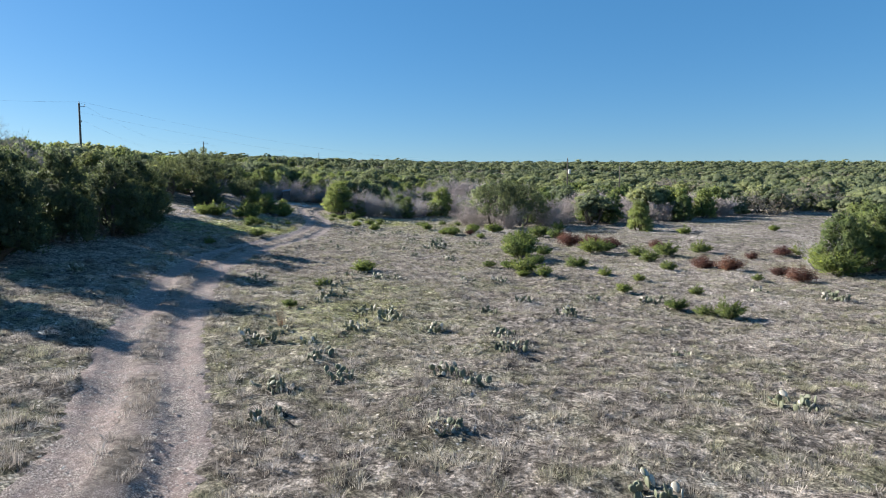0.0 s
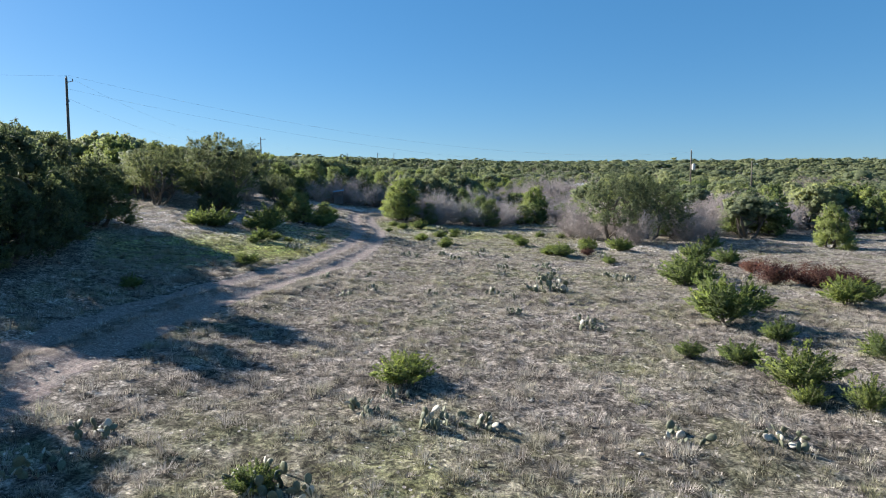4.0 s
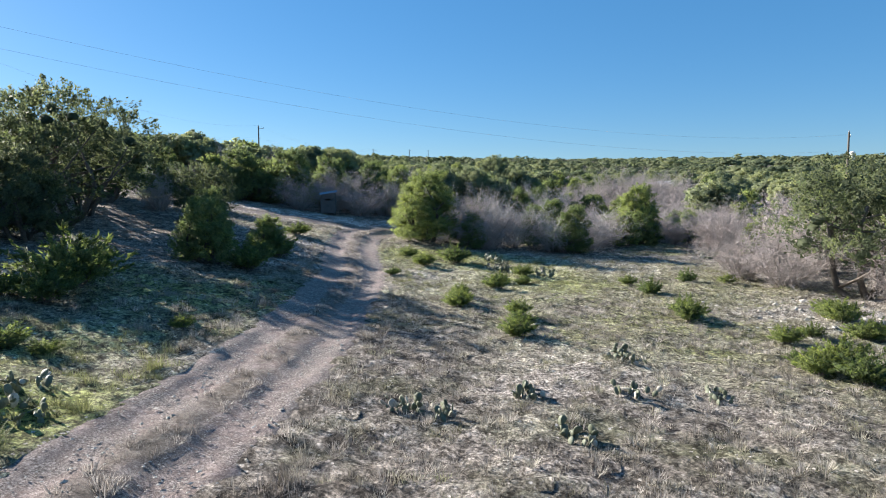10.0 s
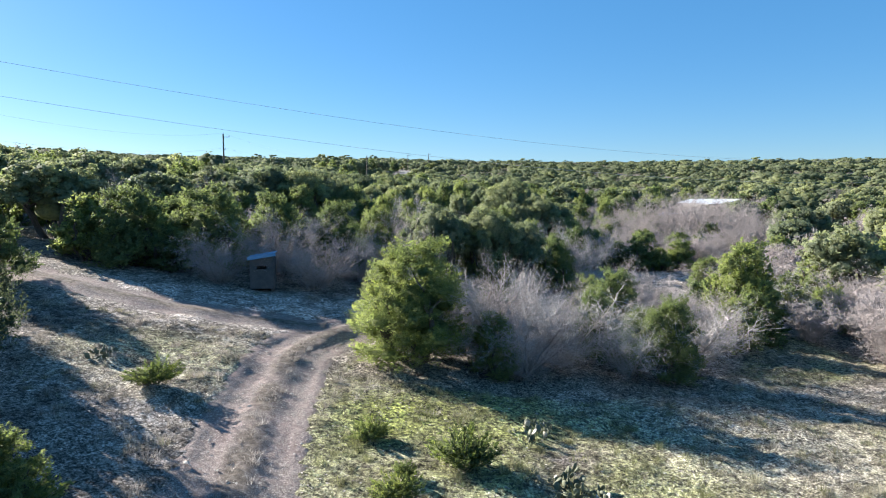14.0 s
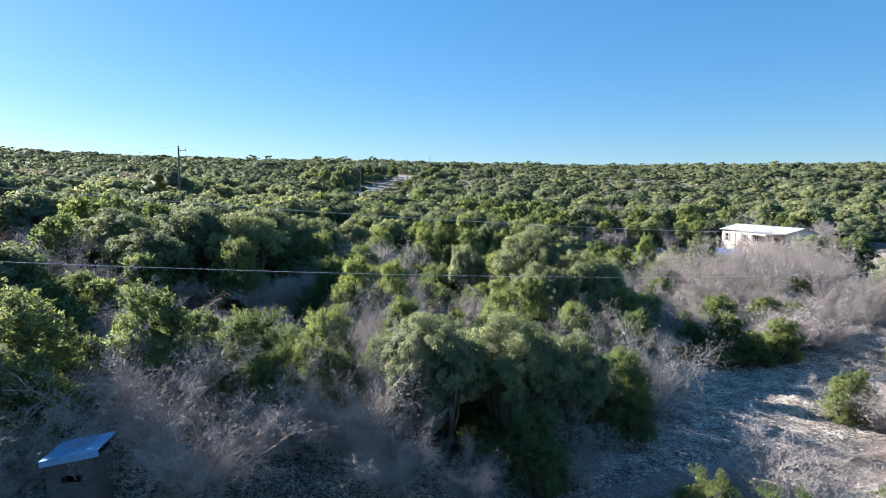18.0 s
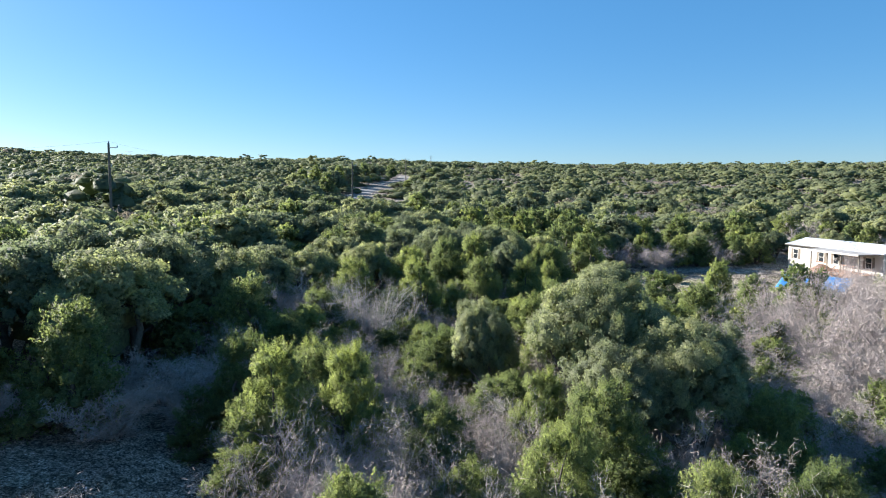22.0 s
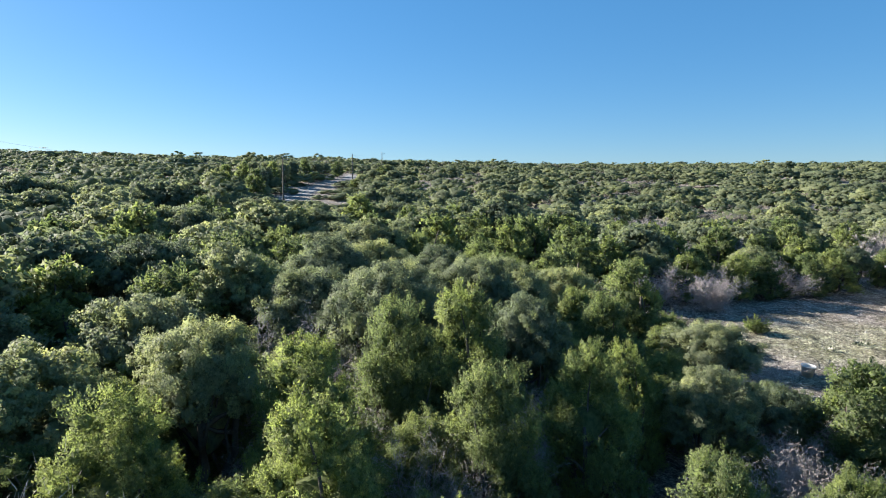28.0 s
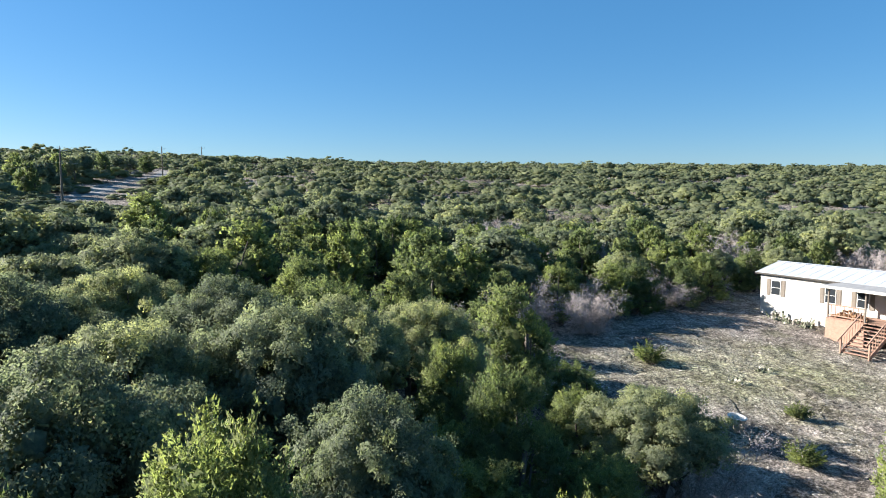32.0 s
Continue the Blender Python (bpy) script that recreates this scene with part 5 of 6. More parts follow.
for x, y in ((6.8, 198.7), (7.1, 197.5), (7.6, 196.4)):
    cactus(x, y, 1.1)

# ---- power poles and wires ----
POLE_SHAFT = mesh_of("pole", *tube([(0, 0, -0.6), (0, 0, 4), (0, 0, 8), (0, 0, 11)], (0.17, 0.155, 0.13, 0.11), 10), POLE_WOOD, True)


def power_pole(x, y, top, turn, transformer=False, label="tall weathered wooden power pole above the trees"):
    root = new("power_pole")
    z = float(height(x, y))
    root.matrix_world = pose(x, y, z, 0, 0, turn)
    tagged(root, label, "power pole", "power poles along the line")
    tall = top - z
    shaft = part("shaft", POLE_SHAFT, root)
    shaft.scale = (1, 1, tall / 11)
    cap = bmesh.new()
    bmesh.ops.create_cone(cap, segments=10, radius1=0.12, radius2=0.05, depth=0.06, cap_ends=True, matrix=pose(0, 0, tall + 0.03))
    bm_part("pole_cap", cap, GREY_METAL, root)
    bm_part("bracket", box(0, -0.04, tall - 0.5, 1.1, 0.04, tall - 0.42), GREY_METAL, root)
    for px, pz in ((1.05, tall - 0.4), (0.0, tall + 0.06), (0.3, tall - 2.45)):
        bm = bmesh.new()
        for k, r in enumerate((0.07, 0.055, 0.045)):
            bmesh.ops.create_cone(bm, segments=10, radius1=r, radius2=r * 0.6, depth=0.08, cap_ends=True, matrix=pose(px, 0, pz + 0.04 + 0.07 * k))
        bm_part("insulator", bm, PORCELAIN, root)
    bm_part("lower_bracket", box(0, -0.03, tall - 2.52, 0.35, 0.03, tall - 2.46), GREY_METAL, root)
    if transformer:
        bm = bmesh.new()
        bmesh.ops.create_cone(bm, segments=20, radius1=0.3, radius2=0.3, depth=0.95, cap_ends=True, matrix=pose(0.0, -0.48, tall - 3.0))
        bmesh.ops.create_cone(bm, segments=20, radius1=0.31, radius2=0.1, depth=0.14, cap_ends=True, matrix=pose(0.0, -0.48, tall - 2.46))
        bm_part("transformer", bm, WHITE_PLASTIC, root, "pale grey cylindrical pole transformer")
    return root


TOPS = {"a": (-50.6, 86.0, 18.3), "b": (-68.6, 174.3, 20.6), "c": (-72.3, 260.4, 22.6), "d": (-76.2, 324, 27.3), "e": (26, 146.6, 14.5), "f": (43.6, 168.6, 13.5), "g": (-84, 396, 32.6)}
for key, (x, y, top) in TOPS.items():
    power_pole(x, y, top, {"a": -20, "e": 60}.get(key, 0), key == "e", "short weathered wooden pole in grey brush" if key == "f" else "tall weathered wooden power pole above the trees")


def wire(a, b, drop, sag, sideways=0.0):
    a, b = np.array(a) - (0, 0, drop), np.array(b) - (0, 0, drop)
    side = np.array((b[1] - a[1], a[0] - b[0], 0)) / np.hypot(*(b - a)[:2]) * sideways
    t = np.linspace(0, 1, 33)[:, None]
    path = a + side + (b - a) * t - np.array((0, 0, 4 * sag)) * t * (1 - t)
    ob = new("power_line", mesh_of("power_line", *tube(path, np.full(33, 0.0065), 5), WIRE_METAL, True))
    tagged(ob, "thin grey overhead power wire sagging between poles", "power line", "overhead wires")


wire((-50.6, 86.0, 18.6), (26, 146.6, 14.2), 0, 3.3)
wire((-50.6, 86.0, 17.2), (26, 146.6, 12.2), 0, 3.0)
for a, b, sag in (("a", "b", 2.6), ("b", "c", 2.4), ("c", "d", 1.6), ("d", "g", 1.8)):
    wire(TOPS[a], TOPS[b], -0.2, sag)
    wire(TOPS[a], TOPS[b], 2.2, sag * 0.9, 0.3)
wire((-90, 60, 20.5), TOPS["a"], -0.2, 1.5)
wire(TOPS["e"], TOPS["f"], 2.2, 0.6)

# ---- hunting blind ----
blind = new("hunting_blind")
blind.matrix_world = pose(-29.5, 111.4, float(height(-29.5, 111.4)) - 0.03, 0, 0, 20)
tagged(blind, "small grey plywood hunting blind with a blue tin roof", "hunting blind")
for nm, b in (("front_wall", ((-0.62, -0.62, 0.12), (0.62, -0.58, 1.22))), ("upper_front_wall", ((-0.62, -0.62, 1.42), (0.62, -0.58, 1.9)))):
    bm_part(nm, box(*b[0], *b[1]), PLYWOOD, blind)
for x0, x1 in ((-0.62, -0.26), (0.26, 0.62)):
    bm_part("window_jamb", box(x0, -0.617, 1.22, x1, -0.583, 1.42), PLYWOOD, blind)
bm_part("back_wall", box(-0.62, 0.58, 0.12, 0.62, 0.62, 1.9), PLYWOOD, blind)
for x0 in (-0.66, 0.62):
    bm_part("side_wall", box(x0, -0.62, 0.12, x0 + 0.04, 0.62, 1.84), PLYWOOD, blind)
bm_part("floor_board", box(-0.62, -0.58, 0.1, 0.62, 0.58, 0.14), PLYWOOD, blind)
for x0 in (-0.6, 0.52):
    bm_part("skid", box(x0, -0.7, -0.05, x0 + 0.08, 0.7, 0.1), PLYWOOD, blind)
for k in range(6):
    bm = box(-0.78 + k * 0.26, -0.74, -0.012, -0.78 + (k + 1) * 0.26 - 0.012, 0.74, 0.012 + 0.012 * (k % 2), 0.004)
    bmesh.ops.transform(bm, matrix=pose(0, 0, 2.02, 0, -9), verts=bm.verts)
    bm_part("roof_sheet", bm, BLUE_TIN, blind)
bm = box(-0.78, -0.76, -0.16, 0.78, -0.72, -0.014, 0.004)
bmesh.ops.transform(bm, matrix=pose(0, 0, 2.02, 0, -9), verts=bm.verts)
bm_part("fascia", bm, BLUE_TIN, blind)

# ---- mobile home ----
HX, HY = 7.0, 201.2
home = new("mobile_home")
hz = 6.0
home.matrix_world = pose(HX, HY, hz, 0, 0, -70)
tagged(home, "long cream mobile home with a white metal roof and covered porch", "mobile home")
LONG, DEEP, EAVE, RIDGE = 14.5, 5.0, 3.08, 3.72
bm_part("skirting", box(0.03, 0.03, -1.5, LONG - 0.03, DEEP - 0.03, 0.62), SKIRT, home)
for nm, b in (("front_wall", (0, 0, 0.62, LONG, 0.12, EAVE)), ("back_wall", (0, DEEP - 0.12, 0.62, LONG, DEEP, EAVE)), ("end_wall", (0, 0.12, 0.62, 0.12, DEEP - 0.12, EAVE)), ("end_wall", (LONG - 0.12, 0.12, 0.62, LONG, DEEP - 0.12, EAVE))):
    wall = bm_part(nm, box(*b), SIDING, home)
    if nm == "front_wall":
        for k in range(16):
            bm_part("siding_board", box(0.01, -0.012, 0.63 + k * 0.155, LONG - 0.01, 0.0, 0.63 + k * 0.155 + 0.145, 0.004), SIDING, wall)
for x0 in (0.0, LONG - 0.1):
    bm = bmesh.new()
    vs = [bm.verts.new(p) for p in ((x0, 0, EAVE), (x0, DEEP, EAVE), (x0, DEEP / 2, RIDGE), (x0 + 0.1, 0, EAVE), (x0 + 0.1, DEEP, EAVE), (x0 + 0.1, DEEP / 2, RIDGE))]
    for f in ((0, 1, 2), (5, 4, 3), (0, 3, 4, 1), (1, 4, 5, 2), (2, 5, 3, 0)):
        bm.faces.new([vs[i] for i in f])
    bm_part("gable", bm, SIDING, home)
slope = math.degrees(math.atan2(RIDGE - EAVE, DEEP / 2))
for nm, base, ang, flip in (("front_roof", 0, slope, 1), ("back_roof", DEEP, -slope, -1)):
    roof = None
    run = math.hypot(DEEP / 2, RIDGE - EAVE) + 0.3
    for k in range(18):
        x0 = -0.3 + k * (LONG + 0.6) / 18
        y0, y1 = (-0.3, run - 0.3) if flip > 0 else (-(run - 0.3), 0.3)
        bm = box(x0, y0, 0.02, x0 + (LONG + 0.6) / 18 - 0.004, y1, 0.06, 0.002)
        rib = box(x0 + 0.02, y0, 0.06, x0 + 0.05, y1, 0.072, 0.004)
        me = bpy.data.meshes.new("rib")
        rib.to_mesh(me)
        rib.free()
        bm.from_mesh(me)
        bmesh.ops.transform(bm, matrix=pose(0, base, EAVE + 0.02, ang), verts=bm.verts)
        bm_part("roof_sheet", bm, ROOF, home)
bm_part("eave_trim", box(-0.3, -0.34, EAVE - 0.14, LONG + 0.3, -0.3, EAVE - 0.02), TRIM, home)
bm_part("ridge_cap", box(-0.3, DEEP / 2 - 0.15, RIDGE + 0.09, LONG + 0.3, DEEP / 2 + 0.15, RIDGE + 0.13, 0.02), ROOF, home)


def home_window(x0, x1, z0, z1):
    w = bm_part("window", box(x0, -0.05, z0, x1, -0.015, z1), WHITE_PLASTIC, home, "white-framed window between tan shutters")
    bm_part("pane", box(x0 + 0.06, -0.056, z0 + 0.06, x1 - 0.06, -0.051, (z0 + z1) / 2 - 0.02, 0), GLASS, w)
    bm_part("pane", box(x0 + 0.06, -0.056, (z0 + z1) / 2 + 0.02, x1 - 0.06, -0.051, z1 - 0.06, 0), GLASS, w)
    for a in (x0 - 0.36, x1 + 0.04):
        s = bm_part("shutter", box(a, -0.05, z0 - 0.05, a + 0.32, -0.014, z1 + 0.05), SHUTTER, home)
        for k in range(8):
            bm_part("slat", box(a + 0.04, -0.062, z0 + k * (z1 - z0) / 8, a + 0.28, -0.05, z0 + (k + 0.7) * (z1 - z0) / 8, 0), SHUTTER, s)


for x0 in (0.95, 5.3, 7.6, 12.2):
    home_window(x0, x0 + 0.85, 1.35, 2.55)
door = bm_part("door", box(9.7, -0.05, 0.85, 10.6, -0.015, 2.85), WHITE_PLASTIC, home, "white front door under the porch")
bm_part("door_handle", box(10.45, -0.1, 1.8, 10.52, -0.05, 1.86), GREY_METAL, door)

porch = new("porch_deck")
porch.matrix_world = home.matrix_world.copy()
tagged(porch, "red-stained wooden porch deck with railings, steps and a flat grey roof", "porch")
P0, P1, OUT, FLOOR = 7.0, 14.1, -2.5, 0.82
for k in range(16):
    bm_part("deck_board", box(P0, OUT + k * 0.154, FLOOR - 0.04, P1, OUT + k * 0.154 + 0.145, FLOOR, 0.004), DECK, porch)
for x0, y0, x1, y1 in ((P0, OUT - 0.04, 9.6, OUT), (11.4, OUT - 0.04, P1, OUT), (P0 - 0.04, OUT, P0, -0.03)):
    bm_part("deck_skirt", box(x0, y0, -1.3, x1, y1, FLOOR - 0.05), DECK, porch)
bm_part("porch_roof", box(P0 - 0.3, OUT - 0.35, 2.98, P1 + 0.3, -0.35, 3.06, 0.01), PORCH_ROOF, porch)
bm_part("roof_fascia", box(P0 - 0.3, OUT - 0.39, 2.86, P1 + 0.3, OUT - 0.35, 3.05), SKIRT, porch)
for x0 in (P0 + 0.02, 9.5, 11.45, P1 - 0.12):
    bm_part("post", box(x0, OUT + 0.02, FLOOR, x0 + 0.1, OUT + 0.12, 2.98), SHUTTER, porch)
for x0, x1 in ((P0 + 0.12, 9.5), (11.55, P1 - 0.12)):
    for z0 in (FLOOR + 0.12, FLOOR + 0.86):
        bm_part("rail", box(x0, OUT + 0.04, z0, x1, OUT + 0.09, z0 + 0.08), DECK, porch)
    for k in range(int((x1 - x0) / 0.3)):
        bm_part("baluster", box(x0 + 0.15 + k * 0.3, OUT + 0.045, FLOOR + 0.2, x0 + 0.19 + k * 0.3, OUT + 0.085, FLOOR + 0.86), DECK, porch)
for k in range(9):
    bm_part("step", box(9.65, OUT - 0.28 * (k + 1), FLOOR - 0.178 * (k + 1) - 0.04, 11.35, OUT - 0.28 * k, FLOOR - 0.178 * (k + 1), 0.006), DECK, porch)
for x0 in (9.58, 11.36):
    bm = box(x0, -3.0, -0.12, x0 + 0.05, 0, 0.12)
    bmesh.ops.transform(bm, matrix=pose(0, OUT, FLOOR - 0.12, 32.4), verts=bm.verts)
    bm_part("stringer", bm, DECK, porch)
    bm = box(x0 - 0.01, -2.95, 0.82, x0 + 0.07, 0.06, 0.9)
    bmesh.ops.transform(bm, matrix=pose(0, OUT, FLOOR - 0.02, 32.4), verts=bm.verts)
    bm_part("stair_rail", bm, DECK, porch)
    bm_part("newel", box(x0 - 0.02, OUT - 2.62, -1.2, x0 + 0.08, OUT - 2.52, 0.24), DECK, porch)
    for k in range(8):
        y0 = OUT - 0.22 - 0.29 * k
        z0 = FLOOR - 0.14 - 0.184 * k
        bm_part("baluster", box(x0 + 0.005, y0, z0, x0 + 0.045, y0 + 0.04, z0 + 0.86), DECK, porch)


def logs(cx, cy, cz, count, spread_x, top, name, label, seed):
    """A heap of split logs."""
    r = random.Random(seed)
    root = new(name)
    root.matrix_world = home.matrix_world @ pose(cx, cy, cz)
    tagged(root, label, "firewood")
    for k in range(count):
        bm = bmesh.new()
        bmesh.ops.create_cone(bm, segments=5, radius1=0.09, radius2=0.08, depth=r.uniform(0.4, 0.55), cap_ends=True)
        x = r.uniform(-spread_x, spread_x)
        h = top * (1 - abs(x) / spread_x) * r.random()
        bmesh.ops.transform(bm, matrix=pose(x, r.uniform(-0.2, 0.2), 0.09 + h, 90 + r.uniform(-15, 15), r.uniform(0, 90), r.uniform(-25, 25)), verts=bm.verts)
        bm_part("log", bm, SPLIT_LOG, root)


logs(8.3, -2.0, FLOOR, 46, 1.1, 0.55, "firewood_pile", "heap of split orange-brown firewood on the porch", 4)

# ---- tarp shelter in the yard ----
shelter = new("tarp_shelter")
shelter.matrix_world = pose(1.5, 175.6, float(height(1.5, 175.6)), 0, 0, -28)
tagged(shelter, "blue tarpaulin stretched over a pole shelter beside the yard", "shelter")
for px, py, ph in ((-2.5, -1.6, 2.7), (2.5, -1.6, 2.7), (-2.5, 1.6, 3.4), (2.5, 1.6, 3.4)):
    bm = bmesh.new()
    bmesh.ops.create_cone(bm, segments=8, radius1=0.06, radius2=0.05, depth=ph + 0.3, cap_ends=True, matrix=pose(px, py, ph / 2 - 0.15))
    bm_part("post", bm, POLE_WOOD, shelter)
tx, ty = np.meshgrid(np.linspace(-2.75, 2.75, 23), np.linspace(-1.9, 1.85, 15))
tz = 3.06 + ty * 0.215 - 0.14 * np.cos(tx * 0.57) * np.cos(ty * 0.8) + 0.03 * np.sin(tx * 4 + ty * 2)
ti = np.arange(tx.size).reshape(tx.shape)
tf = np.stack((ti[:-1, :-1], ti[:-1, 1:], ti[1:, 1:], ti[1:, :-1]), -1).reshape(-1, 4)
tarp = part("tarp", mesh_of("tarp", np.stack((tx.ravel(), ty.ravel(), tz.ravel()), 1), tf, BLUE_TARP, True), shelter)
tarp.modifiers.new("thickness", "SOLIDIFY").thickness = 0.012
cart = new("red_cart")
cart.matrix_world = shelter.matrix_world @ pose(-1.9, -0.6, 0, 0, 0, 10)
tagged(cart, "red painted steel utility cart under the tarp", "cart")
bm_part("bed", box(-0.6, -0.9, 0.5, 0.6, 0.9, 0.58), RED_PAINT, cart)
for b in ((-0.6, -0.9, 0.58, -0.55, 0.9, 1.15), (0.55, -0.9, 0.58, 0.6, 0.9, 1.15), (-0.55, -0.9, 0.58, 0.55, -0.85, 1.15), (-0.55, 0.85, 0.58, 0.55, 0.9, 1.15)):
    bm_part("side_panel", box(*b), RED_PAINT, cart)
for px in (-0.68, 0.68):
    bm = bmesh.new()
    bmesh.ops.create_cone(bm, segments=18, radius1=0.34, radius2=0.34, depth=0.16, cap_ends=True, matrix=pose(px, 0, 0.34, 0, 90))
    bm_part("wheel", bm, TRIM, cart)

# ---- white tub in the clearing ----
tub = new("plastic_tub")
tub.matrix_world = pose(-8.7, 179.1, float(height(-8.7, 179.1)) - 0.02, 6, 4, 0)
tagged(tub, "open white plastic tub standing on bare ground", "tub")
bm = bmesh.new()
prof = ((0.0, 0.0), (0.3, 0.0), (0.37, 0.62), (0.41, 0.62), (0.41, 0.66), (0.34, 0.66), (0.27, 0.04), (0.0, 0.04))
rings = []
for r, z in prof:
    rings.append([bm.verts.new((r * math.cos(2 * math.pi * k / 24), r * math.sin(2 * math.pi * k / 24), z)) for k in range(24)] if r else [bm.verts.new((0, 0, z))])
for a, b in zip(rings, rings[1:]):
    for k in range(24):
        q = [a[k % len(a)], a[(k + 1) % len(a)], b[(k + 1) % len(b)], b[k % len(b)]]
        bm.faces.new(list(dict.fromkeys(q)))
bm_part("bucket", bm, WHITE_PLASTIC, tub, smooth=True)

# ---- grass and stones ----
def grass(name, count, x0, x1, y0, y1, seed, label, blades=42, tall=(0.1, 0.24)):
    rng = np.random.default_rng(seed)
    x, y = rng.uniform(x0, x1, count), rng.uniform(y0, y1, count)
    clump = 0.7 * waves(x, y, 2.2, 41) + 0.6 * waves(x, y, 0.8, 44) + rng.normal(0, 0.35, count)
    d = away(x, y, road_line)
    keep = (inside(x, y, FIELD) | inside(x, y, YARD)) & (clump > -0.15) & ((d > 1.85 + 0.3 * waves(x, y, 1.6, 42)) | ((d < 0.44) & (y < 108) & (waves(x, y, 4, 9) > -0.8))) & (away(x, y, side_line) > 2.2)
    keep &= ~((y > 104) & (y < 160) & (rng.random(count) < 0.6))
    x, y, clump = x[keep], y[keep], clump[keep]
    z = np.where(away(x, y, road_line) < 1.5, smooth_height(x, y) + 0.03, height(x, y))
    n = len(x)
    verge = np.exp(-((away(x, y, road_line) - 2.3) / 0.7) ** 2)
    h = rng.uniform(*tall, n) * np.clip(0.6 + 0.5 * clump, 0.4, 1.7) * (1 + 0.6 * verge)
    a = rng.uniform(0, 6.28, (n, blades))
    lean = rng.uniform(-0.2, 1.15, (n, blades)) * h[:, None]
    r0 = 0.2 * rng.uniform(0.0, 1.0, (n, blades)) ** 0.7
    bx, by = x[:, None] + r0 * np.cos(a), y[:, None] + r0 * np.sin(a)
    w = rng.uniform(0.004, 0.009, (n, blades))
    px, py = -np.sin(a) * w, np.cos(a) * w
    hz_ = h[:, None] * rng.uniform(0.6, 1.1, (n, blades)) * (1 - 14 * r0 ** 2)
    v = np.stack((np.stack((bx - px, by - py, np.broadcast_to(z[:, None] - 0.03, bx.shape)), -1), np.stack((bx + px, by + py, np.broadcast_to(z[:, None] - 0.03, bx.shape)), -1),
                  np.stack((bx + np.cos(a) * lean, by + np.sin(a) * lean, z[:, None] + hz_), -1)), 2)
    greenish = np.clip(np.where(inside(x, y, YARD), 0.2, 0.05) + 0.25 * (waves(x, y, 9, 43) > 0.45) + 0.25 * np.clip(waves(x, y, 3.4, 49), 0, 1) + 0.75 * (np.hypot((x + 20.5) / 5, (y - 67) / 6) < 1) + 0.22 * (np.hypot((x + 5) / 5, (y - 29) / 9) < 1) + 0.3 * (np.hypot((x + 4) / 11, (y - 97) / 10) < 1)
                       + 0.5 * (np.hypot((x + 14) / 6.5, (y - 95) / 10) < 1) + rng.normal(0, 0.18, n), 0, 1) * (away(x, y, road_line) > 1.5)
    ob = new(name, mesh_of(name, v.reshape(-1, 3), np.arange(3 * n * blades).reshape(-1, 3), GRASS, False, tint=np.repeat(greenish, 3 * blades), age=np.repeat(np.clip(0.52 + 0.22 * waves(x, y, 2.6, 47) + 0.16 * waves(x, y, 1.1, 48) + rng.normal(0, 0.2, n), 0, 1), 3 * blades)))
    return tagged(ob, label, "grass", kind="stuff")


def grass_stalks(x, y):
    rng = np.random.default_rng(5)
    root = new("tall_grass_clump")
    root.matrix_world = pose(x, y, float(height(x, y)) - 0.03)
    tagged(root, "clump of tall upright orange-brown dry grass stalks", "grass clump")
    n = 70
    a, r = rng.uniform(0, 6.28, n), 0.16 * np.sqrt(rng.random(n))
    base = np.stack((r * np.cos(a), r * np.sin(a), 0 * r), 1)
    tip = base * rng.uniform(1.5, 2.8, (n, 1)) + (0, 0, 1) * rng.uniform(0.6, 1.15, (n, 1))
    side = np.stack((-np.sin(a), np.cos(a), 0 * a), 1) * 0.0055
    v = np.stack((base - side, base + side, tip), 1).reshape(-1, 3)
    part("grass_tuft", mesh_of("grass_tuft", v, np.arange(3 * n).reshape(-1, 3), ORANGE_STRAW), root)


grass_stalks(-6.95, 25.1)
grass("field_grass", 44000, -24, 30, 6, 60, 61, "tufts of dry straw-coloured winter grass in the field")
grass("meadow_grass", 44000, -40, 24, 52, 112, 62, "dry straw grass with green patches beside the road")
grass("rough_grass", 7000, 22, 75, 45, 128, 64, "sparse dry grass on the stony edge of the field", 24, (0.12, 0.3))
grass("yard_grass", 11000, -17, 36, 172, 210, 63, "thin greenish grass in the yard clearing", 12, (0.05, 0.14))


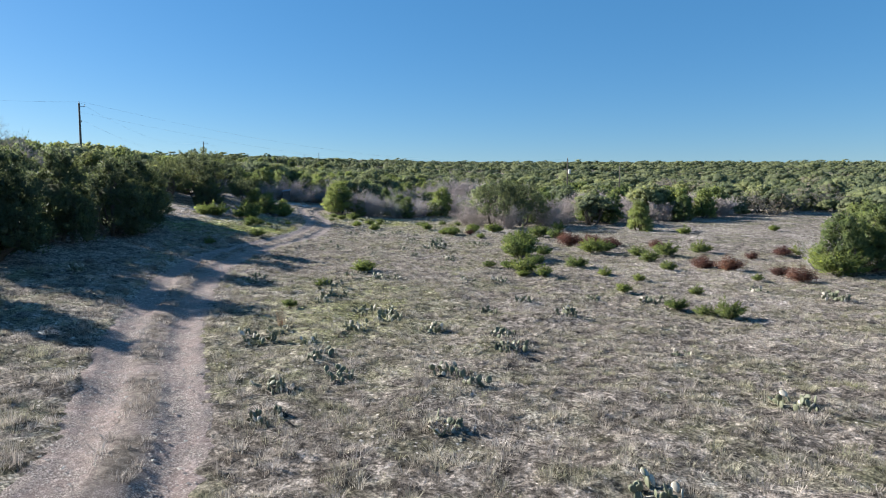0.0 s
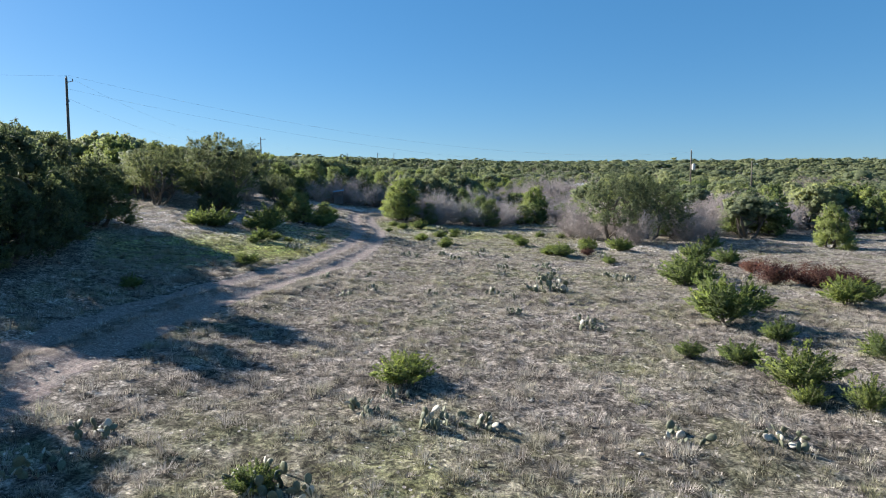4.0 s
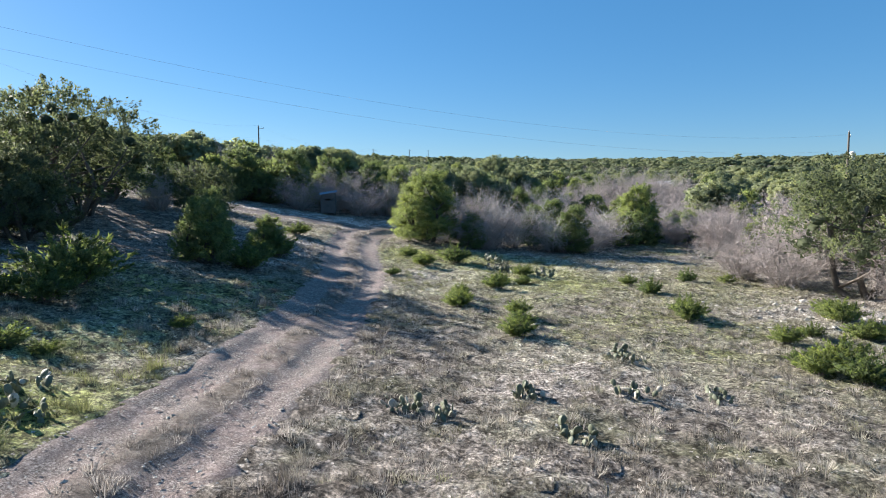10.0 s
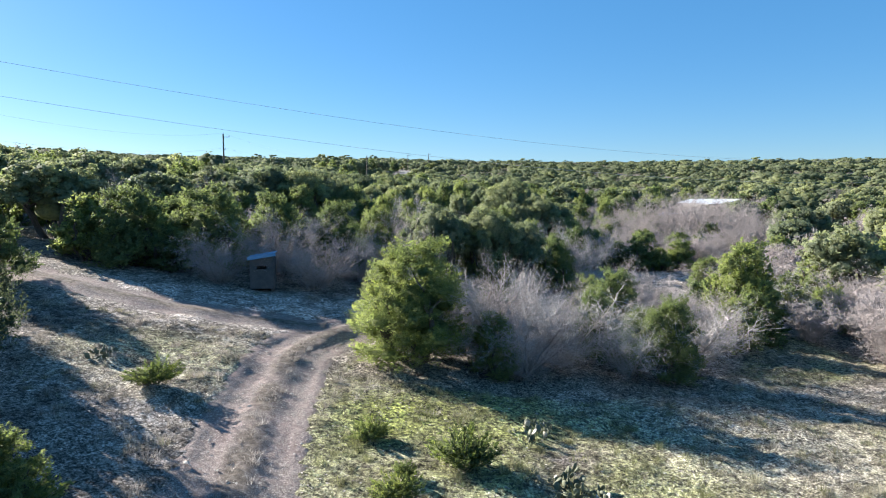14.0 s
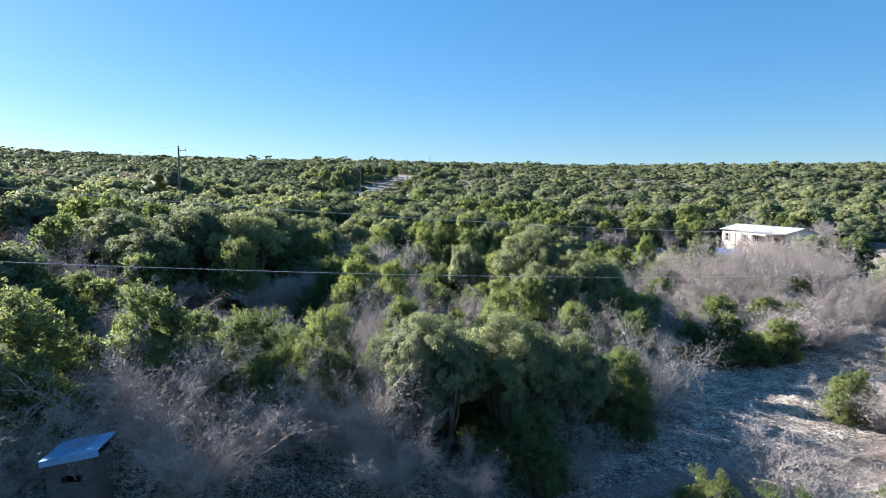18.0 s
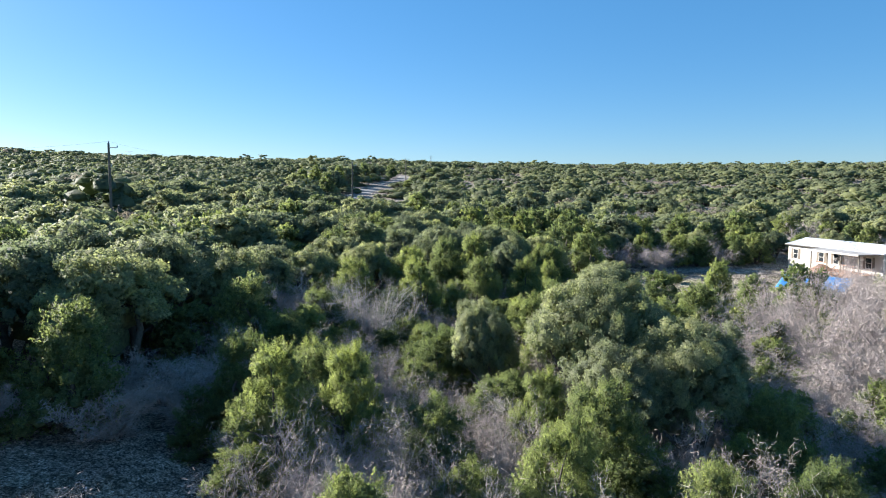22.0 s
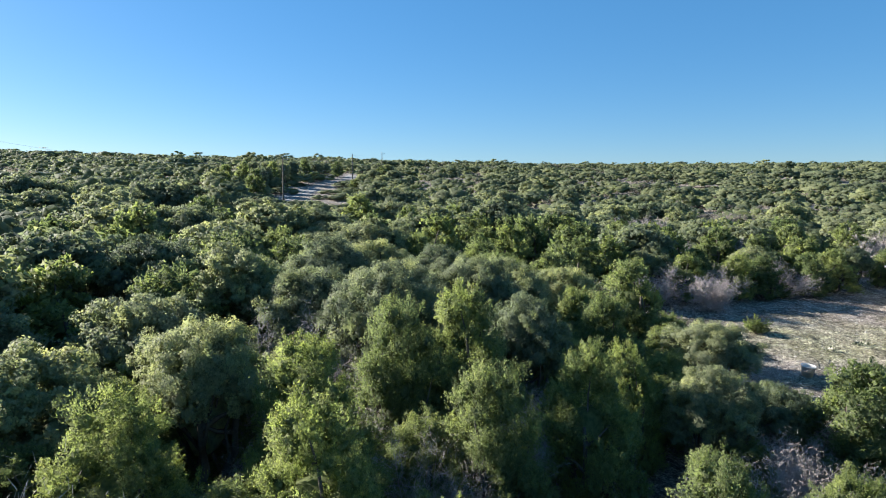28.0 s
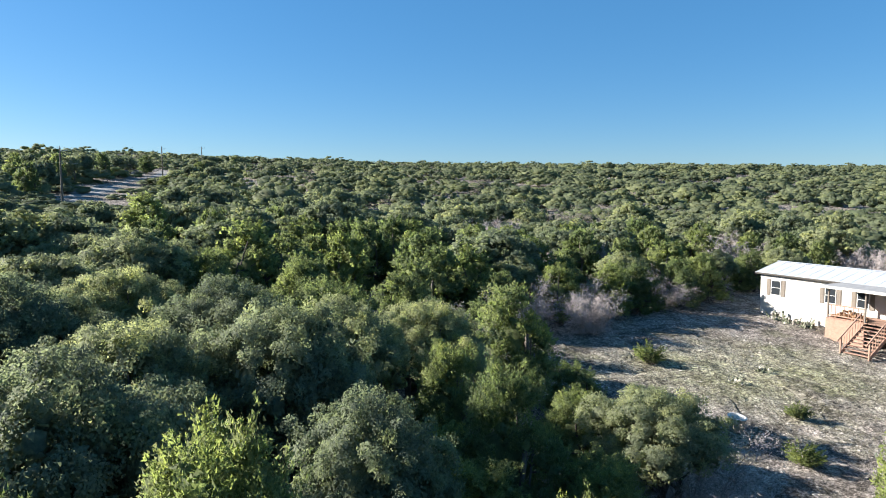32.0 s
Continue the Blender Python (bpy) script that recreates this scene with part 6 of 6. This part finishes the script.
def stones(name, count, seed, label, where, lift=height):
    rng = np.random.default_rng(seed)
    base = np.array(((1, 0, 0), (0, 1, 0), (-1, 0, 0), (0, -1, 0), (0.2, 0.1, 1), (0, 0, -1)), float)
    tris = np.array(((0, 1, 4), (1, 2, 4), (2, 3, 4), (3, 0, 4), (1, 0, 5), (2, 1, 5), (3, 2, 5), (0, 3, 5)))
    x, y, s = where(rng, count)
    n = len(x)
    a = rng.uniform(0, 6.28, n)
    v = base[None] * rng.uniform(0.7, 1.25, (n, len(base), 1)) * (s[:, None] * rng.uniform(0.5, 1.2, (n, 3)) * (1.2, 1.0, 0.5))[:, None]
    co, si = np.cos(a)[:, None], np.sin(a)[:, None]
    v = np.stack((v[..., 0] * co - v[..., 1] * si + x[:, None], v[..., 0] * si + v[..., 1] * co + y[:, None], v[..., 2] + lift(x, y)[:, None] + 0.1 * s[:, None]), -1)
    f = (tris[None] + (np.arange(n) * len(base))[:, None, None]).reshape(-1, 3)
    return tagged(new(name, mesh_of(name, v.reshape(-1, 3), f, STONE)), label, "stones", kind="stuff")


def along_lane(rng, n):
    c = curve_points(ROAD, 0.5)
    c = c[(c[:, 1] > 106) & (c[:, 1] < 172)]
    p = c[rng.integers(0, len(c), n)] + rng.normal(0, 2.4, (n, 2))
    return p[:, 0], p[:, 1], rng.gamma(1.7, 0.016, n) + 0.012


def over_field(rng, n):
    x, y = rng.uniform(-24, 34, n), rng.uniform(8, 112, n)
    keep = inside(x, y, FIELD) & (waves(x, y, 12, 51) + rng.normal(0, 0.4, n) > 0.1 - 0.02 * x)
    x, y = x[keep], y[keep]
    return x, y, rng.gamma(1.6, 0.012, len(x)) + 0.01


def over_yard(rng, n):
    x, y = rng.uniform(-17, 20, n), rng.uniform(173, 206, n)
    keep = inside(x, y, YARD) & (waves(x, y, 9, 52) + 0.06 * (184 - y) > 0)
    return x[keep], y[keep], rng.gamma(1.8, 0.018, keep.sum()) + 0.015


def along_road(rng, n):
    c = curve_points(ROAD, 0.5)
    c = c[(c[:, 1] > 4) & (c[:, 1] < 112)]
    p = c[rng.integers(0, len(c), n)] + rng.normal(0, 1.1, (n, 2))
    return p[:, 0], p[:, 1], rng.gamma(1.6, 0.008, n) + 0.01


stones("road_stones", 14000, 70, "loose small stones on the dirt road", along_road, lambda x, y: smooth_height(x, y) - 0.04 + 0.04 * (np.abs(away(x, y, road_line) - 0.85) > 0.3))
stones("lane_stones", 4500, 71, "pale limestone rubble on the shaded lane", along_lane)
stones("field_stones", 7000, 72, "small pale limestone pieces scattered in the dry field", over_field)
def on_ledge(rng, n):
    x, y = rng.normal(8, 5.5, n), rng.normal(87.5, 2.6, n)
    return x, y, rng.gamma(1.8, 0.03, n) + 0.02


stones("ledge_stones", 1500, 74, "white limestone slabs and rubble along the field's stony edge", on_ledge)
stones("yard_stones", 2600, 73, "white limestone rubble in the yard", over_yard)
